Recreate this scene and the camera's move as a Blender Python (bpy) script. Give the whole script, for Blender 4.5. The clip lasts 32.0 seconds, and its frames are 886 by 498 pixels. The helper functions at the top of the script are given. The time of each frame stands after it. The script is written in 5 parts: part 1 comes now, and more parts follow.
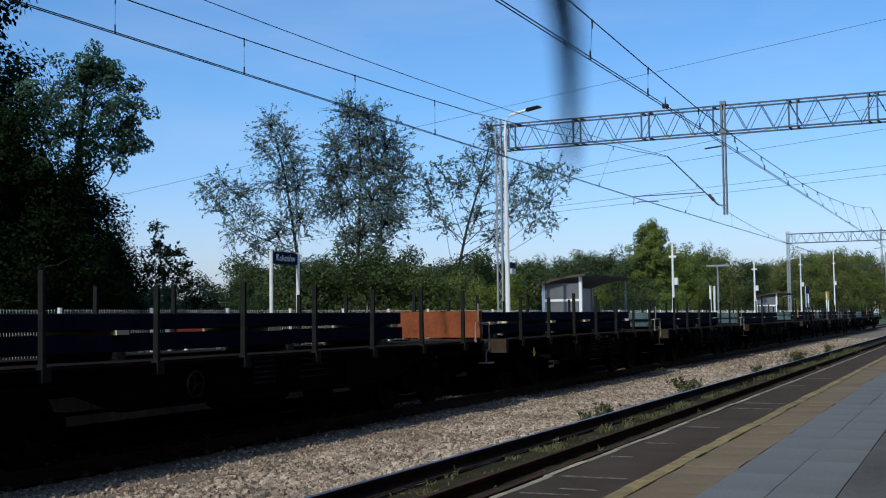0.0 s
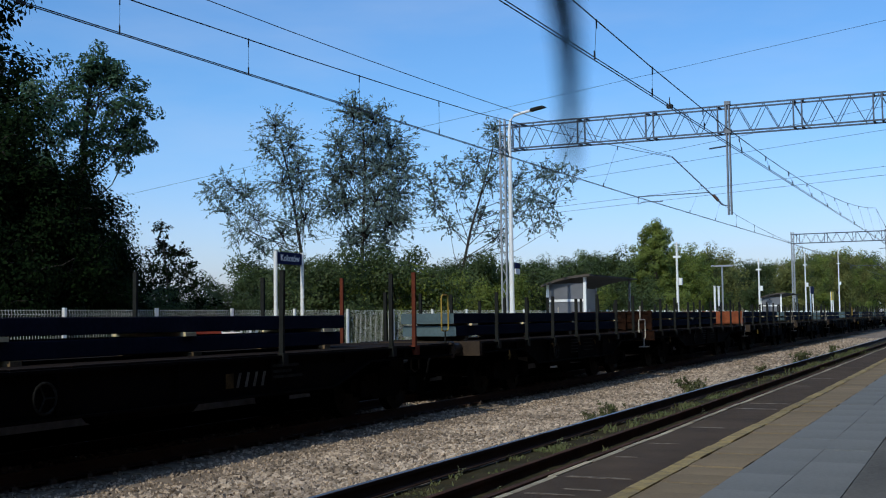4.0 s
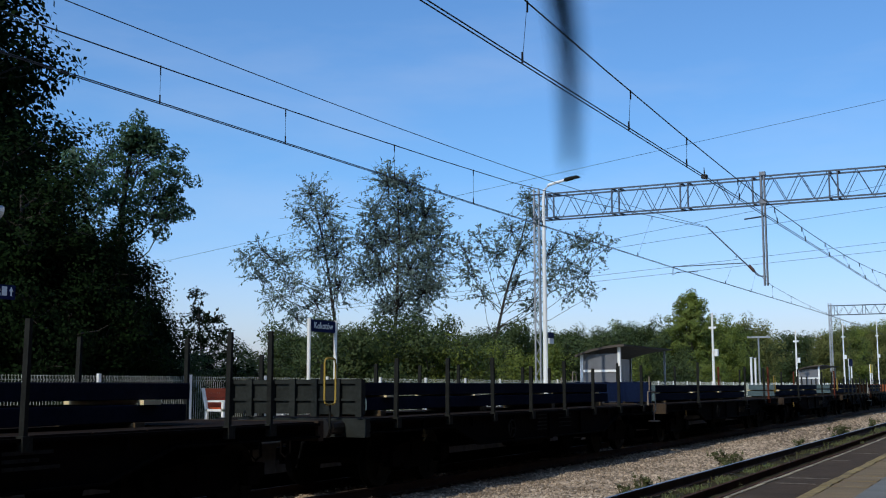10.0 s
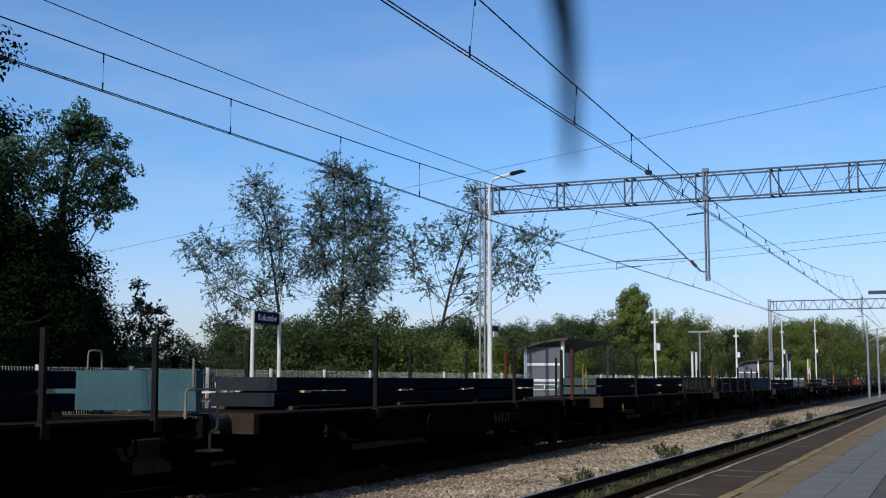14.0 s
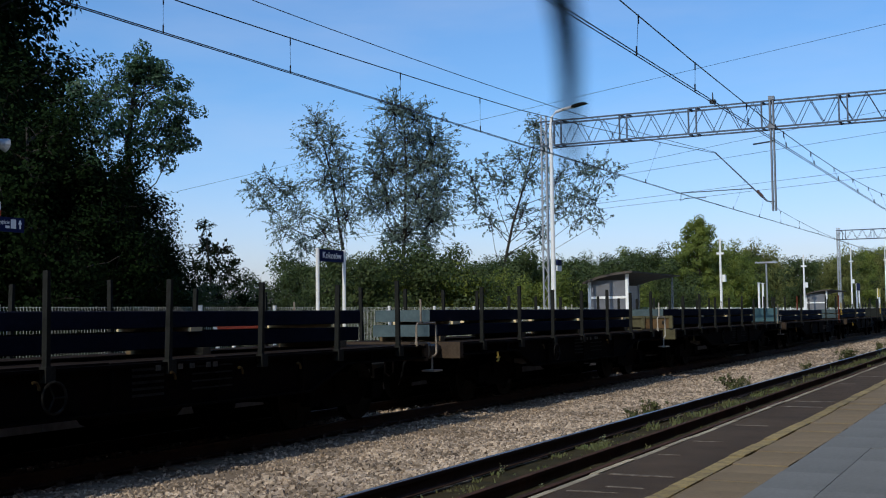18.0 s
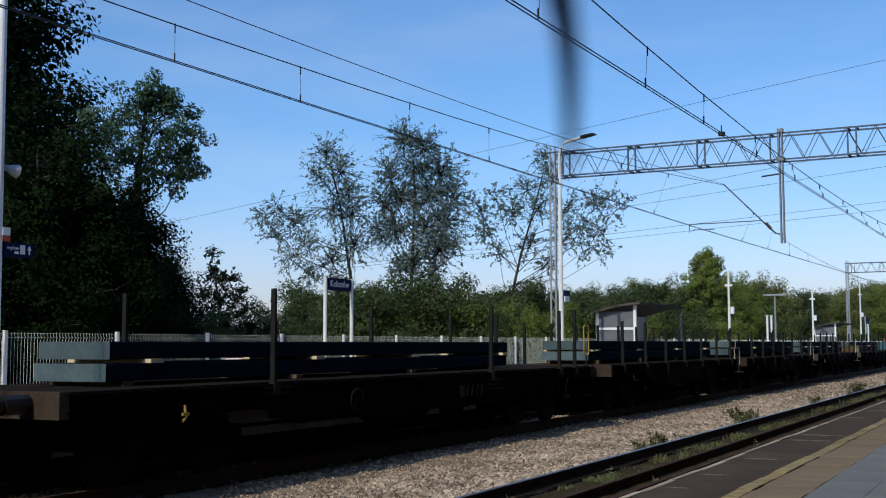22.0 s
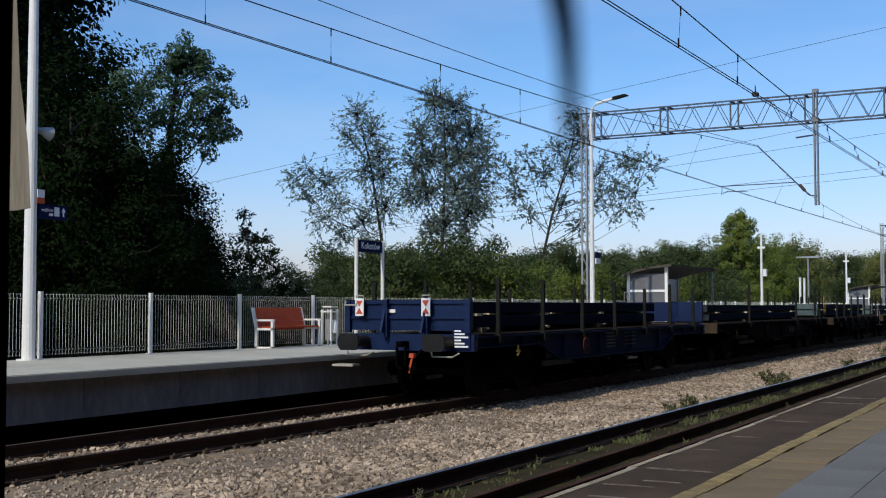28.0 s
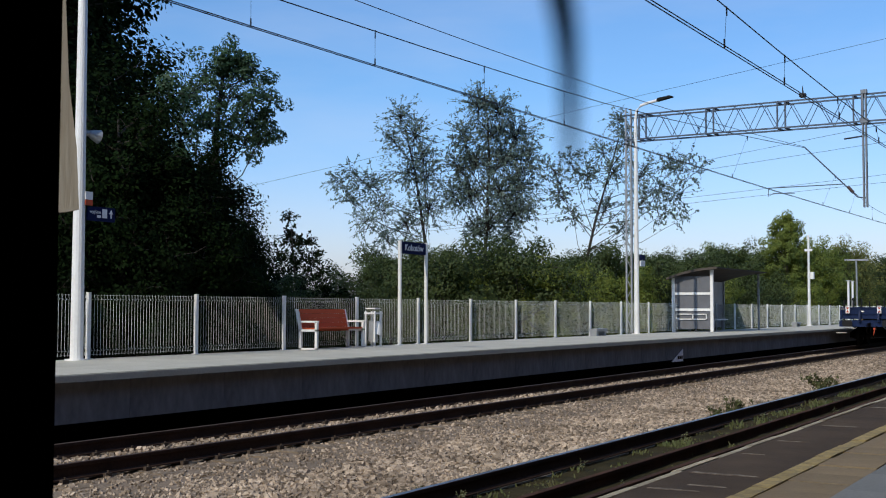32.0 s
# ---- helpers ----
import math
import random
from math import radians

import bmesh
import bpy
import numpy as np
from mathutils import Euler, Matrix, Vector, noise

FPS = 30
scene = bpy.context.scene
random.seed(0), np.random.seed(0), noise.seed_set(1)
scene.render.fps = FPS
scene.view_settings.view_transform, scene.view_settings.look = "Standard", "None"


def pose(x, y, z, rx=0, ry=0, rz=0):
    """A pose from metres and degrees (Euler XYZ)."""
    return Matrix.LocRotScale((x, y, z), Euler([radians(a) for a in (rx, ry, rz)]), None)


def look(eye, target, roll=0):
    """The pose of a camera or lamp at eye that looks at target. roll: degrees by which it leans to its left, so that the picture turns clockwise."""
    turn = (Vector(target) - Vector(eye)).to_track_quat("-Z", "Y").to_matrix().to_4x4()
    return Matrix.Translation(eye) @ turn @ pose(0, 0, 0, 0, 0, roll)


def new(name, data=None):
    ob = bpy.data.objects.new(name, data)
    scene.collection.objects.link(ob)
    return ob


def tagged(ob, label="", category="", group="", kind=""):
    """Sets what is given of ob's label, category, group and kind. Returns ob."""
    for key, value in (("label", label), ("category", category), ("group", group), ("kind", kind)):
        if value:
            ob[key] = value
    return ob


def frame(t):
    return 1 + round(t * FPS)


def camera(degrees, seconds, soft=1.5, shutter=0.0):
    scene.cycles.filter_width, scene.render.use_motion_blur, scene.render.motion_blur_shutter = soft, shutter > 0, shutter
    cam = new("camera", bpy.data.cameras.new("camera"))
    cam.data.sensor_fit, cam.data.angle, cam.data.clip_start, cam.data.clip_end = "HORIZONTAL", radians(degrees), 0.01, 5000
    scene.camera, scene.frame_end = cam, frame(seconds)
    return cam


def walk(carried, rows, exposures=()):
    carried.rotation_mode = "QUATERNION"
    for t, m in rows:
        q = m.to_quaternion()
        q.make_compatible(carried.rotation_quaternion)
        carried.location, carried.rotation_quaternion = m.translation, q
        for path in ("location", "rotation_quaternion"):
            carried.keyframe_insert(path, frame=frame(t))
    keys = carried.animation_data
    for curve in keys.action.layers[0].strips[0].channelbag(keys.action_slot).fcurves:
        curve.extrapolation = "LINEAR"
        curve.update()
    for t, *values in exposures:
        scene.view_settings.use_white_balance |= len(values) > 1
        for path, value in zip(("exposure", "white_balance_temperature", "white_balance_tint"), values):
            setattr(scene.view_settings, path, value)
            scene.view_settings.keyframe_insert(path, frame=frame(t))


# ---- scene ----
# ---- camera ----
PATH = ((0, 24.719, 3.401, 0.735), (0.5, 25.164, 5.435, 0.116), (1, 25.726, 4.913, 0.764), (1.5, 25.223, 4.723, 0.214), (2, 25.413, 4.386, -0.069), (2.5, 24.515, 3.108, 0.403), (4.5, 25.004, 3.471, 0.785), (5, 24.873, 3.37, 0.536), (5.5, 24.764, 3.866, 2.836), (6, 24.493, 3.753, 1.456), (6.5, 24.825, 3.936, 0.772), (7, 25.151, 3.834, -0.059), (7.5, 24.689, 4.074, -0.024), (8, 24.274, 3.772, -0.378), (8.5, 24.308, 5.868, -0.12), (9, 25.77, 6.58, 0.735), (9.5, 25.834, 7.263, -0.544), (10, 26.556, 6.834, 0.168), (10.5, 25.937, 6.554, -0.09), (11, 24.649, 5.366, -0.412), (11.5, 25.075, 3.369, 0.095), (12, 25.816, 3.097, 0.752), (12.5, 25.046, 3.04, -0.257), (13, 24.578, 4.227, -0.517), (13.5, 23.757, 6.67, -0.064), (15.5, 23.903, 4.526, 0.018), (16, 22.376, 3.842, 0.41), (16.5, 22.896, 3.335, 0.842), (17, 24.743, 3.424, 0.808), (17.5, 26.249, 3.589, -0.479), (18, 26.984, 3.294, 0.723), (18.5, 27.325, 3.08, 0.327), (19, 27.259, 3.225, 0.155), (19.5, 27.049, 3.803, 0.569), (20, 27.688, 4.819, -0.212), (20.5, 27.133, 4.79, -0.323), (21, 26.72, 4.722, -0.097), (21.5, 27.16, 4.829, 0.387), (22, 27.342, 4.762, 0.205), (22.5, 27.331, 4.858, 0.62), (23, 27.919, 4.845, 1.584), (23.5, 28.729, 4.276, 1.08), (24, 28.344, 3.012, 0.747), (24.5, 27.96, 2.217, 0.51), (25, 28.169, 2.865, 0.334), (25.5, 28.104, 3.104, 0.246), (27.5, 28.526, 2.939, 0.097), (28, 28.863, 2.88, 0.085), (28.5, 29.566, 2.87, -0.171), (29, 27.185, 2.682, 1.763), (29.5, 27.837, 1.982, 0.147), (30, 28.91, 2.004, -0.357), (30.5, 28.905, 2.474, -0.357), (31, 29.404, 2.593, -0.288), (31.5, 30.488, 2.766, -0.312), (32, 31.013, 2.979, -0.117))
EYE = (0.0, 0.0, 1.66)
CAM_ROWS = [(t, pose(*EYE, 90 + pitch, roll, yaw)) for t, yaw, pitch, roll in PATH]
cam = camera(42.0, 32.0, soft=1.1)
cam.data.dof.use_dof, cam.data.dof.focus_distance, cam.data.dof.aperture_fstop = True, 30.0, 38.0
# the white balance drifts from cool to neutral
walk(cam, CAM_ROWS, ((0, -0.12, 5950, 5), (9, -0.11, 6000, 6), (12, -0.1, 6230, 8), (20, -0.09, 6230, 8), (25.5, -0.08, 6320, 9), (28, -0.06, 6400, 9), (32, 0.0, 6400, 9)))

# ---- light ----
SUN_TO = Vector((-0.07, -0.76, 0.64)).normalized()     # the way to the sun: behind the camera, along the line
world = bpy.data.worlds.new("sky")
scene.world = world
world.use_nodes = True
wn = world.node_tree.nodes
sky = wn.new("ShaderNodeTexSky")
sky.sky_type, sky.sun_disc = "NISHITA", False
sky.sun_elevation = math.asin(SUN_TO.z)
sky.sun_rotation = math.atan2(SUN_TO.x, SUN_TO.y)
sky.altitude, sky.air_density, sky.dust_density, sky.ozone_density = 100, 1.0, 1.2, 3.0
wn["Background"].inputs["Strength"].default_value = 0.133
clear = wn.new("ShaderNodeMix")          # a very clear, blue day
clear.data_type, clear.blend_type = "RGBA", "MULTIPLY"
clear.inputs["Factor"].default_value, clear.inputs["B"].default_value = 1.0, (0.77, 0.97, 1.21, 1)
wtc, wsep, whz, wtint = wn.new("ShaderNodeTexCoord"), wn.new("ShaderNodeSeparateXYZ"), wn.new("ShaderNodeMapRange"), wn.new("ShaderNodeMix")
whz.inputs["From Min"].default_value, whz.inputs["From Max"].default_value, whz.interpolation_type = 0.0, 0.2, "SMOOTHSTEP"
wtint.data_type = "RGBA"                 # pale towards the horizon, blue above
wtint.inputs["A"].default_value, wtint.inputs["B"].default_value = (1.11, 1.03, 1.23, 1), (0.75, 1.0, 1.235, 1)
world.node_tree.links.new(wtc.outputs["Generated"], wsep.inputs[0])
world.node_tree.links.new(wsep.outputs["Z"], whz.inputs["Value"])
world.node_tree.links.new(whz.outputs[0], wtint.inputs["Factor"])
world.node_tree.links.new(wtint.outputs["Result"], clear.inputs["B"])
world.node_tree.links.new(sky.outputs[0], clear.inputs["A"])
# thin high haze in soft drifts
wmap, wnoise, whaze, wsum = wn.new("ShaderNodeMapping"), wn.new("ShaderNodeTexNoise"), wn.new("ShaderNodeMapRange"), wn.new("ShaderNodeMix")
wmap.inputs["Scale"].default_value = (2.2, 2.2, 9.0)
wnoise.inputs["Scale"].default_value, wnoise.inputs["Detail"].default_value, wnoise.inputs["Roughness"].default_value = 1.6, 6.0, 0.55
whaze.inputs["From Min"].default_value, whaze.inputs["From Max"].default_value, whaze.inputs["To Max"].default_value = 0.45, 0.75, 0.16
wsum.data_type, wsum.inputs["B"].default_value = "RGBA", (5.6, 5.7, 6.4, 1)
world.node_tree.links.new(wtc.outputs["Generated"], wmap.inputs["Vector"])
world.node_tree.links.new(wmap.outputs[0], wnoise.inputs["Vector"])
world.node_tree.links.new(wnoise.outputs["Fac"], whaze.inputs["Value"])
world.node_tree.links.new(whaze.outputs[0], wsum.inputs["Factor"])
world.node_tree.links.new(clear.outputs["Result"], wsum.inputs["A"])
world.node_tree.links.new(wsum.outputs["Result"], wn["Background"].inputs["Color"])
sun = new("sun", bpy.data.lights.new("sun", "SUN"))
sun.data.energy, sun.data.angle, sun.data.color = 2.8, radians(0.5), (1.0, 0.885, 0.715)
sun.matrix_world = look((0, 0, 60), Vector((0, 0, 60)) - SUN_TO)
scene.view_settings.exposure = 0.0


# ---- materials ----
def mat(name, color, rough=0.7, metal=0.0, color2=None, scale=3.0, fine=40.0, bump=0.0, bump_scale=60.0, island=0.0, spec=0.5,
        stretch=(1, 1, 1), obj_random=0.0, translucent=0.0):
    """A node material: two colours mixed by coarse and fine noise, relief, and a change from piece to piece."""
    m = bpy.data.materials.new(name)
    m.use_nodes = True
    n, l = m.node_tree.nodes, m.node_tree.links
    p = n["Principled BSDF"]
    p.inputs["Roughness"].default_value, p.inputs["Metallic"].default_value = rough, metal
    p.inputs["Specular IOR Level"].default_value = spec
    c2 = color2 or tuple(c * 0.72 for c in color)
    tex, mp = n.new("ShaderNodeTexCoord"), n.new("ShaderNodeMapping")
    mp.inputs["Scale"].default_value = stretch
    l.new(tex.outputs["Object"], mp.inputs["Vector"])
    a, b = n.new("ShaderNodeTexNoise"), n.new("ShaderNodeTexNoise")
    for node, sc, det in ((a, scale, 4.0), (b, fine, 3.0)):
        node.inputs["Scale"].default_value, node.inputs["Detail"].default_value = sc, det
        l.new(mp.outputs[0], node.inputs["Vector"])
    add = n.new("ShaderNodeMath")
    add.operation = "MULTIPLY_ADD"
    add.inputs[1].default_value, add.inputs[2].default_value = 0.6, 0.0
    l.new(b.outputs["Fac"], add.inputs[0])
    mix2 = n.new("ShaderNodeMath")
    mix2.operation = "MULTIPLY_ADD"
    mix2.inputs[1].default_value = 0.9
    l.new(a.outputs["Fac"], mix2.inputs[0])
    l.new(add.outputs[0], mix2.inputs[2])
    ramp = n.new("ShaderNodeMapRange")
    ramp.inputs["From Min"].default_value, ramp.inputs["From Max"].default_value = 0.52, 1.0
    l.new(mix2.outputs[0], ramp.inputs["Value"])
    mix = n.new("ShaderNodeMix")
    mix.data_type = "RGBA"
    mix.inputs["A"].default_value, mix.inputs["B"].default_value = (*c2, 1), (*color, 1)
    l.new(ramp.outputs[0], mix.inputs["Factor"])
    out = mix.outputs["Result"]
    if island or obj_random:
        src = n.new("ShaderNodeNewGeometry").outputs["Random Per Island"] if island else n.new("ShaderNodeObjectInfo").outputs["Random"]
        amt = island or obj_random
        val = n.new("ShaderNodeMapRange")
        val.inputs["To Min"].default_value, val.inputs["To Max"].default_value = 1 - amt, 1 + amt
        l.new(src, val.inputs["Value"])
        hsv = n.new("ShaderNodeHueSaturation")
        l.new(val.outputs[0], hsv.inputs["Value"])
        l.new(out, hsv.inputs["Color"])
        out = hsv.outputs["Color"]
    l.new(out, p.inputs["Base Color"])
    if translucent:
        tr, ms = n.new("ShaderNodeBsdfTranslucent"), n.new("ShaderNodeMixShader")
        ms.inputs[0].default_value = translucent
        l.new(out, tr.inputs["Color"])
        l.new(p.outputs[0], ms.inputs[1])
        l.new(tr.outputs[0], ms.inputs[2])
        l.new(ms.outputs[0], n["Material Output"].inputs["Surface"])
    if bump:
        bt, bn = n.new("ShaderNodeTexNoise"), n.new("ShaderNodeBump")
        bt.inputs["Scale"].default_value, bt.inputs["Detail"].default_value = bump_scale, 5.0
        bn.inputs["Strength"].default_value, bn.inputs["Distance"].default_value = bump, 0.02
        l.new(mp.outputs[0], bt.inputs["Vector"])
        l.new(bt.outputs["Fac"], bn.inputs["Height"])
        l.new(bn.outputs[0], p.inputs["Normal"])
    return m


M = {
    "ballast": mat("ballast", (0.28, 0.22, 0.162), 0.95, color2=(0.15, 0.117, 0.085), scale=1.2, fine=25, bump=1.0, bump_scale=22, spec=0.15),
    "stone": mat("stone", (0.44, 0.352, 0.265), 0.95, color2=(0.2, 0.156, 0.115), scale=0.8, fine=30, island=0.58, spec=0.15),
    "shaded_floor": mat("shaded_floor", (0.03, 0.026, 0.014), 1.0, color2=(0.012, 0.013, 0.006), scale=1.5, fine=14, bump=0.6, bump_scale=20, spec=0.05),
    "soil": mat("soil", (0.055, 0.044, 0.02), 1.0, color2=(0.022, 0.021, 0.010), scale=2, fine=20, bump=0.8, bump_scale=30, spec=0.1),
    "grass_ground": mat("grass_ground", (0.09, 0.12, 0.04), 1.0, color2=(0.05, 0.07, 0.025), scale=0.4, fine=8, bump=0.6, bump_scale=10),
    "rail_side": mat("rail_side", (0.06, 0.033, 0.022), 0.85, color2=(0.027, 0.015, 0.011), spec=0.15, scale=2, fine=30, bump=0.3),
    "rail_top": mat("rail_top", (0.10, 0.07, 0.05), 0.7, metal=0.2, color2=(0.05, 0.034, 0.025), scale=2, fine=50, stretch=(1, 0.1, 1)),
    "rail_top_rust": mat("rail_top_rust", (0.30, 0.30, 0.31), 0.35, metal=0.8, color2=(0.14, 0.12, 0.11), scale=2, fine=50),
    "sleeper": mat("sleeper", (0.27, 0.215, 0.155), 0.95, color2=(0.15, 0.115, 0.082), scale=3, fine=30, bump=0.5, obj_random=0.15, spec=0.15),
    "old_sleeper": mat("old_sleeper", (0.09, 0.07, 0.05), 0.95, color2=(0.05, 0.04, 0.03), scale=4, fine=40, bump=0.5),
    "concrete": mat("concrete", (0.545, 0.525, 0.435), 0.9, color2=(0.43, 0.41, 0.34), scale=1.0, fine=30, bump=0.2, obj_random=0.06),
    # grey concrete, toned darker than the platform top for its shaded face
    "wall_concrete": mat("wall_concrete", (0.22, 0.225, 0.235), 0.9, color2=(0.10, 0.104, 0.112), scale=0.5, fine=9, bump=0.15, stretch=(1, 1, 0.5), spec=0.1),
    "asphalt": mat("asphalt", (0.092, 0.066, 0.044), 0.95, color2=(0.046, 0.033, 0.023), scale=1.6, fine=50, bump=0.4, bump_scale=120, spec=0.15),
    "asphalt_old": mat("asphalt_old", (0.15, 0.145, 0.132), 0.95, color2=(0.08, 0.078, 0.072), scale=0.8, fine=30, bump=0.5, bump_scale=90, spec=0.15),
    "edge_stone": mat("edge_stone", (0.42, 0.355, 0.24), 0.85, color2=(0.17, 0.14, 0.09), scale=4, fine=30, bump=0.4, obj_random=0.3),
    "yellow_paint": mat("yellow_paint", (0.36, 0.265, 0.085), 0.85, color2=(0.11, 0.085, 0.05), scale=5.5, fine=40, bump=0.3, obj_random=0.3),
    "white_worn": mat("white_worn", (0.26, 0.225, 0.18), 0.85, color2=(0.06, 0.042, 0.03), scale=12, fine=50, spec=0.1),
    "slab_brown": mat("slab_brown", (0.225, 0.17, 0.10), 0.9, color2=(0.15, 0.113, 0.07), scale=1.3, fine=40, bump=0.3, obj_random=0.1, spec=0.2),
    "slab_blue": mat("slab_blue", (0.195, 0.20, 0.192), 0.9, color2=(0.14, 0.144, 0.14), scale=0.7, fine=40, bump=0.25, obj_random=0.05, spec=0.15),
    "white_paint": mat("white_paint", (0.88, 0.88, 0.86), 0.45, color2=(0.76, 0.76, 0.74), scale=2, fine=20),
    "galvanised": mat("galvanised", (0.40, 0.42, 0.43), 0.5, metal=0.4, color2=(0.3, 0.31, 0.33), scale=4, fine=40),
    "wire_fence": mat("wire_fence", (0.66, 0.70, 0.66), 0.6, color2=(0.55, 0.59, 0.55), scale=4, fine=40),
    "truss_steel": mat("truss_steel", (0.085, 0.115, 0.165), 0.6, metal=0.2, color2=(0.045, 0.062, 0.09), scale=3, fine=30),
    "leaf_wood": mat("leaf_wood", (0.075, 0.105, 0.026), 0.75, color2=(0.038, 0.058, 0.016), scale=0.15, fine=2, island=0.12, translucent=0.3),
    "mast_steel": mat("mast_steel", (0.2, 0.22, 0.25), 0.55, metal=0.3, color2=(0.13, 0.145, 0.17), scale=4, fine=40),
    "cable": mat("cable", (0.03, 0.032, 0.035), 0.5, metal=0.5, scale=2, fine=20),
    "sign_blue": mat("sign_blue", (0.008, 0.014, 0.07), 0.7, color2=(0.006, 0.01, 0.05), scale=3, fine=30, spec=0.1),
    "sign_white": mat("sign_white", (0.88, 0.88, 0.88), 0.6, color2=(0.8, 0.8, 0.8), scale=3, fine=30),
    "sign_red": mat("sign_red", (0.6, 0.09, 0.03), 0.5, scale=3, fine=30),
    "sign_yellow": mat("sign_yellow", (0.8, 0.55, 0.02), 0.5, scale=3, fine=30),
    "bench_wood": mat("bench_wood", (0.50, 0.095, 0.03), 0.55, color2=(0.36, 0.06, 0.02), scale=4, fine=40, stretch=(1, 0.1, 1), bump=0.1, spec=0.2),
    "shelter_panel": mat("shelter_panel", (0.15, 0.155, 0.17), 0.5, color2=(0.11, 0.115, 0.13), scale=2, fine=30),
    "panel_light": mat("panel_light", (0.42, 0.43, 0.46), 0.35, color2=(0.34, 0.35, 0.38), scale=2, fine=30, translucent=0.4),
    "roof": mat("roof", (0.10, 0.085, 0.07), 0.85, color2=(0.06, 0.05, 0.043), scale=2, fine=20, spec=0.2),
    "bark": mat("bark", (0.045, 0.037, 0.03), 0.95, color2=(0.02, 0.017, 0.014), scale=3, fine=30, bump=0.6),
    # green taken near to black, so the wood's shade is in the leaf colour
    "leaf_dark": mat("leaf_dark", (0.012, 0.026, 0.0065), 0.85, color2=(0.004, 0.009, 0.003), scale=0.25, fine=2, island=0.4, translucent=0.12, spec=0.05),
    "leaf_mid": mat("leaf_mid", (0.071, 0.102, 0.02), 0.7, color2=(0.033, 0.054, 0.012), scale=0.22, fine=2, island=0.12, translucent=0.3),
    "leaf_grey": mat("leaf_grey", (0.215, 0.285, 0.235), 0.5, color2=(0.095, 0.14, 0.115), scale=0.3, fine=3, island=0.5, translucent=0.45),
    "leaf_light": mat("leaf_light", (0.235, 0.275, 0.04), 0.65, color2=(0.12, 0.16, 0.025), scale=0.22, fine=2, island=0.12, translucent=0.4),
    "leaf_edge": mat("leaf_edge", (0.075, 0.15, 0.07), 0.6, color2=(0.03, 0.068, 0.034), scale=0.5, fine=3, island=0.4, translucent=0.4),
    # olive leaf green lightened so the distance haze is in the colour
    "leaf_haze": mat("leaf_haze", (0.25, 0.25, 0.08), 0.8, color2=(0.14, 0.15, 0.05), scale=0.1, fine=1.5, island=0.2, translucent=0.45, spec=0.1),
    "leaf_dry": mat("leaf_dry", (0.30, 0.30, 0.17), 0.8, color2=(0.17, 0.19, 0.08), scale=4, fine=20, island=0.3, translucent=0.3),
    "rail_rust": mat("rail_rust", (0.085, 0.042, 0.027), 0.9, color2=(0.035, 0.019, 0.013), spec=0.1, scale=2, fine=30, bump=0.3),
    "weed": mat("weed", (0.07, 0.1, 0.028), 0.8, color2=(0.095, 0.085, 0.032), scale=1.2, fine=6, island=0.35, translucent=0.25),
    # near black: shade on the wagon sides and underframes is put in the colour
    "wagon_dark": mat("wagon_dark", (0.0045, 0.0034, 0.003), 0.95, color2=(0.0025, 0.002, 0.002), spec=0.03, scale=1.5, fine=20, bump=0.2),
    "wagon_blue": mat("wagon_blue", (0.007, 0.021, 0.078), 0.5, color2=(0.004, 0.012, 0.046), scale=1.5, fine=20, bump=0.1, spec=0.2),
    "wagon_navy": mat("wagon_navy", (0.005, 0.012, 0.042), 0.7, color2=(0.003, 0.007, 0.024), scale=1.5, fine=20, bump=0.1, spec=0.06),
    "wagon_rust": mat("wagon_rust", (0.03, 0.0125, 0.006), 0.9, color2=(0.003, 0.0025, 0.0022), scale=4.5, fine=16, bump=0.2, spec=0.06),
    "headstock": mat("headstock", (0.06, 0.044, 0.03), 0.9, color2=(0.028, 0.02, 0.015), scale=3, fine=25, bump=0.2, obj_random=0.35, spec=0.08),
    "deck": mat("deck", (0.022, 0.015, 0.011), 0.95, color2=(0.01, 0.007, 0.006), scale=2, fine=30, bump=0.4, stretch=(0.2, 1, 1), spec=0.08),
    # slab sides: near-black navy, their shade put into the colour
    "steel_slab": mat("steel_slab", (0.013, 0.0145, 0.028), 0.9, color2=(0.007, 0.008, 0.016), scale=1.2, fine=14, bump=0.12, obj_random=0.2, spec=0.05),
    "slab_end": mat("slab_end", (0.09, 0.128, 0.135), 0.75, color2=(0.058, 0.085, 0.092), scale=2.0, fine=18, bump=0.12, obj_random=0.25, spec=0.15),
    "slab_dull": mat("slab_dull", (0.03, 0.036, 0.042), 0.85, color2=(0.016, 0.02, 0.025), scale=2.0, fine=18, bump=0.12, obj_random=0.25, spec=0.1),
    "clip_steel": mat("clip_steel", (0.105, 0.08, 0.06), 0.8, color2=(0.05, 0.036, 0.028), scale=6, fine=40, spec=0.2),
    "timber": mat("timber", (0.78, 0.64, 0.38), 0.85, color2=(0.6, 0.48, 0.27), scale=3, fine=30, stretch=(0.2, 1, 1), obj_random=0.15),
    "bearer_old": mat("bearer_old", (0.16, 0.115, 0.065), 0.9, color2=(0.07, 0.05, 0.03), scale=3, fine=30, stretch=(0.2, 1, 1), obj_random=0.4, spec=0.1),
    "post_steel": mat("post_steel", (0.021, 0.022, 0.019), 0.8, color2=(0.009, 0.0095, 0.0085), scale=3, fine=25, spec=0.1),
    "post_rust": mat("post_rust", (0.13, 0.034, 0.016), 0.85, color2=(0.07, 0.02, 0.012), scale=3, fine=25, spec=0.1),
    "rail_yellow": mat("rail_yellow", (0.45, 0.30, 0.04), 0.6, scale=3, fine=25),
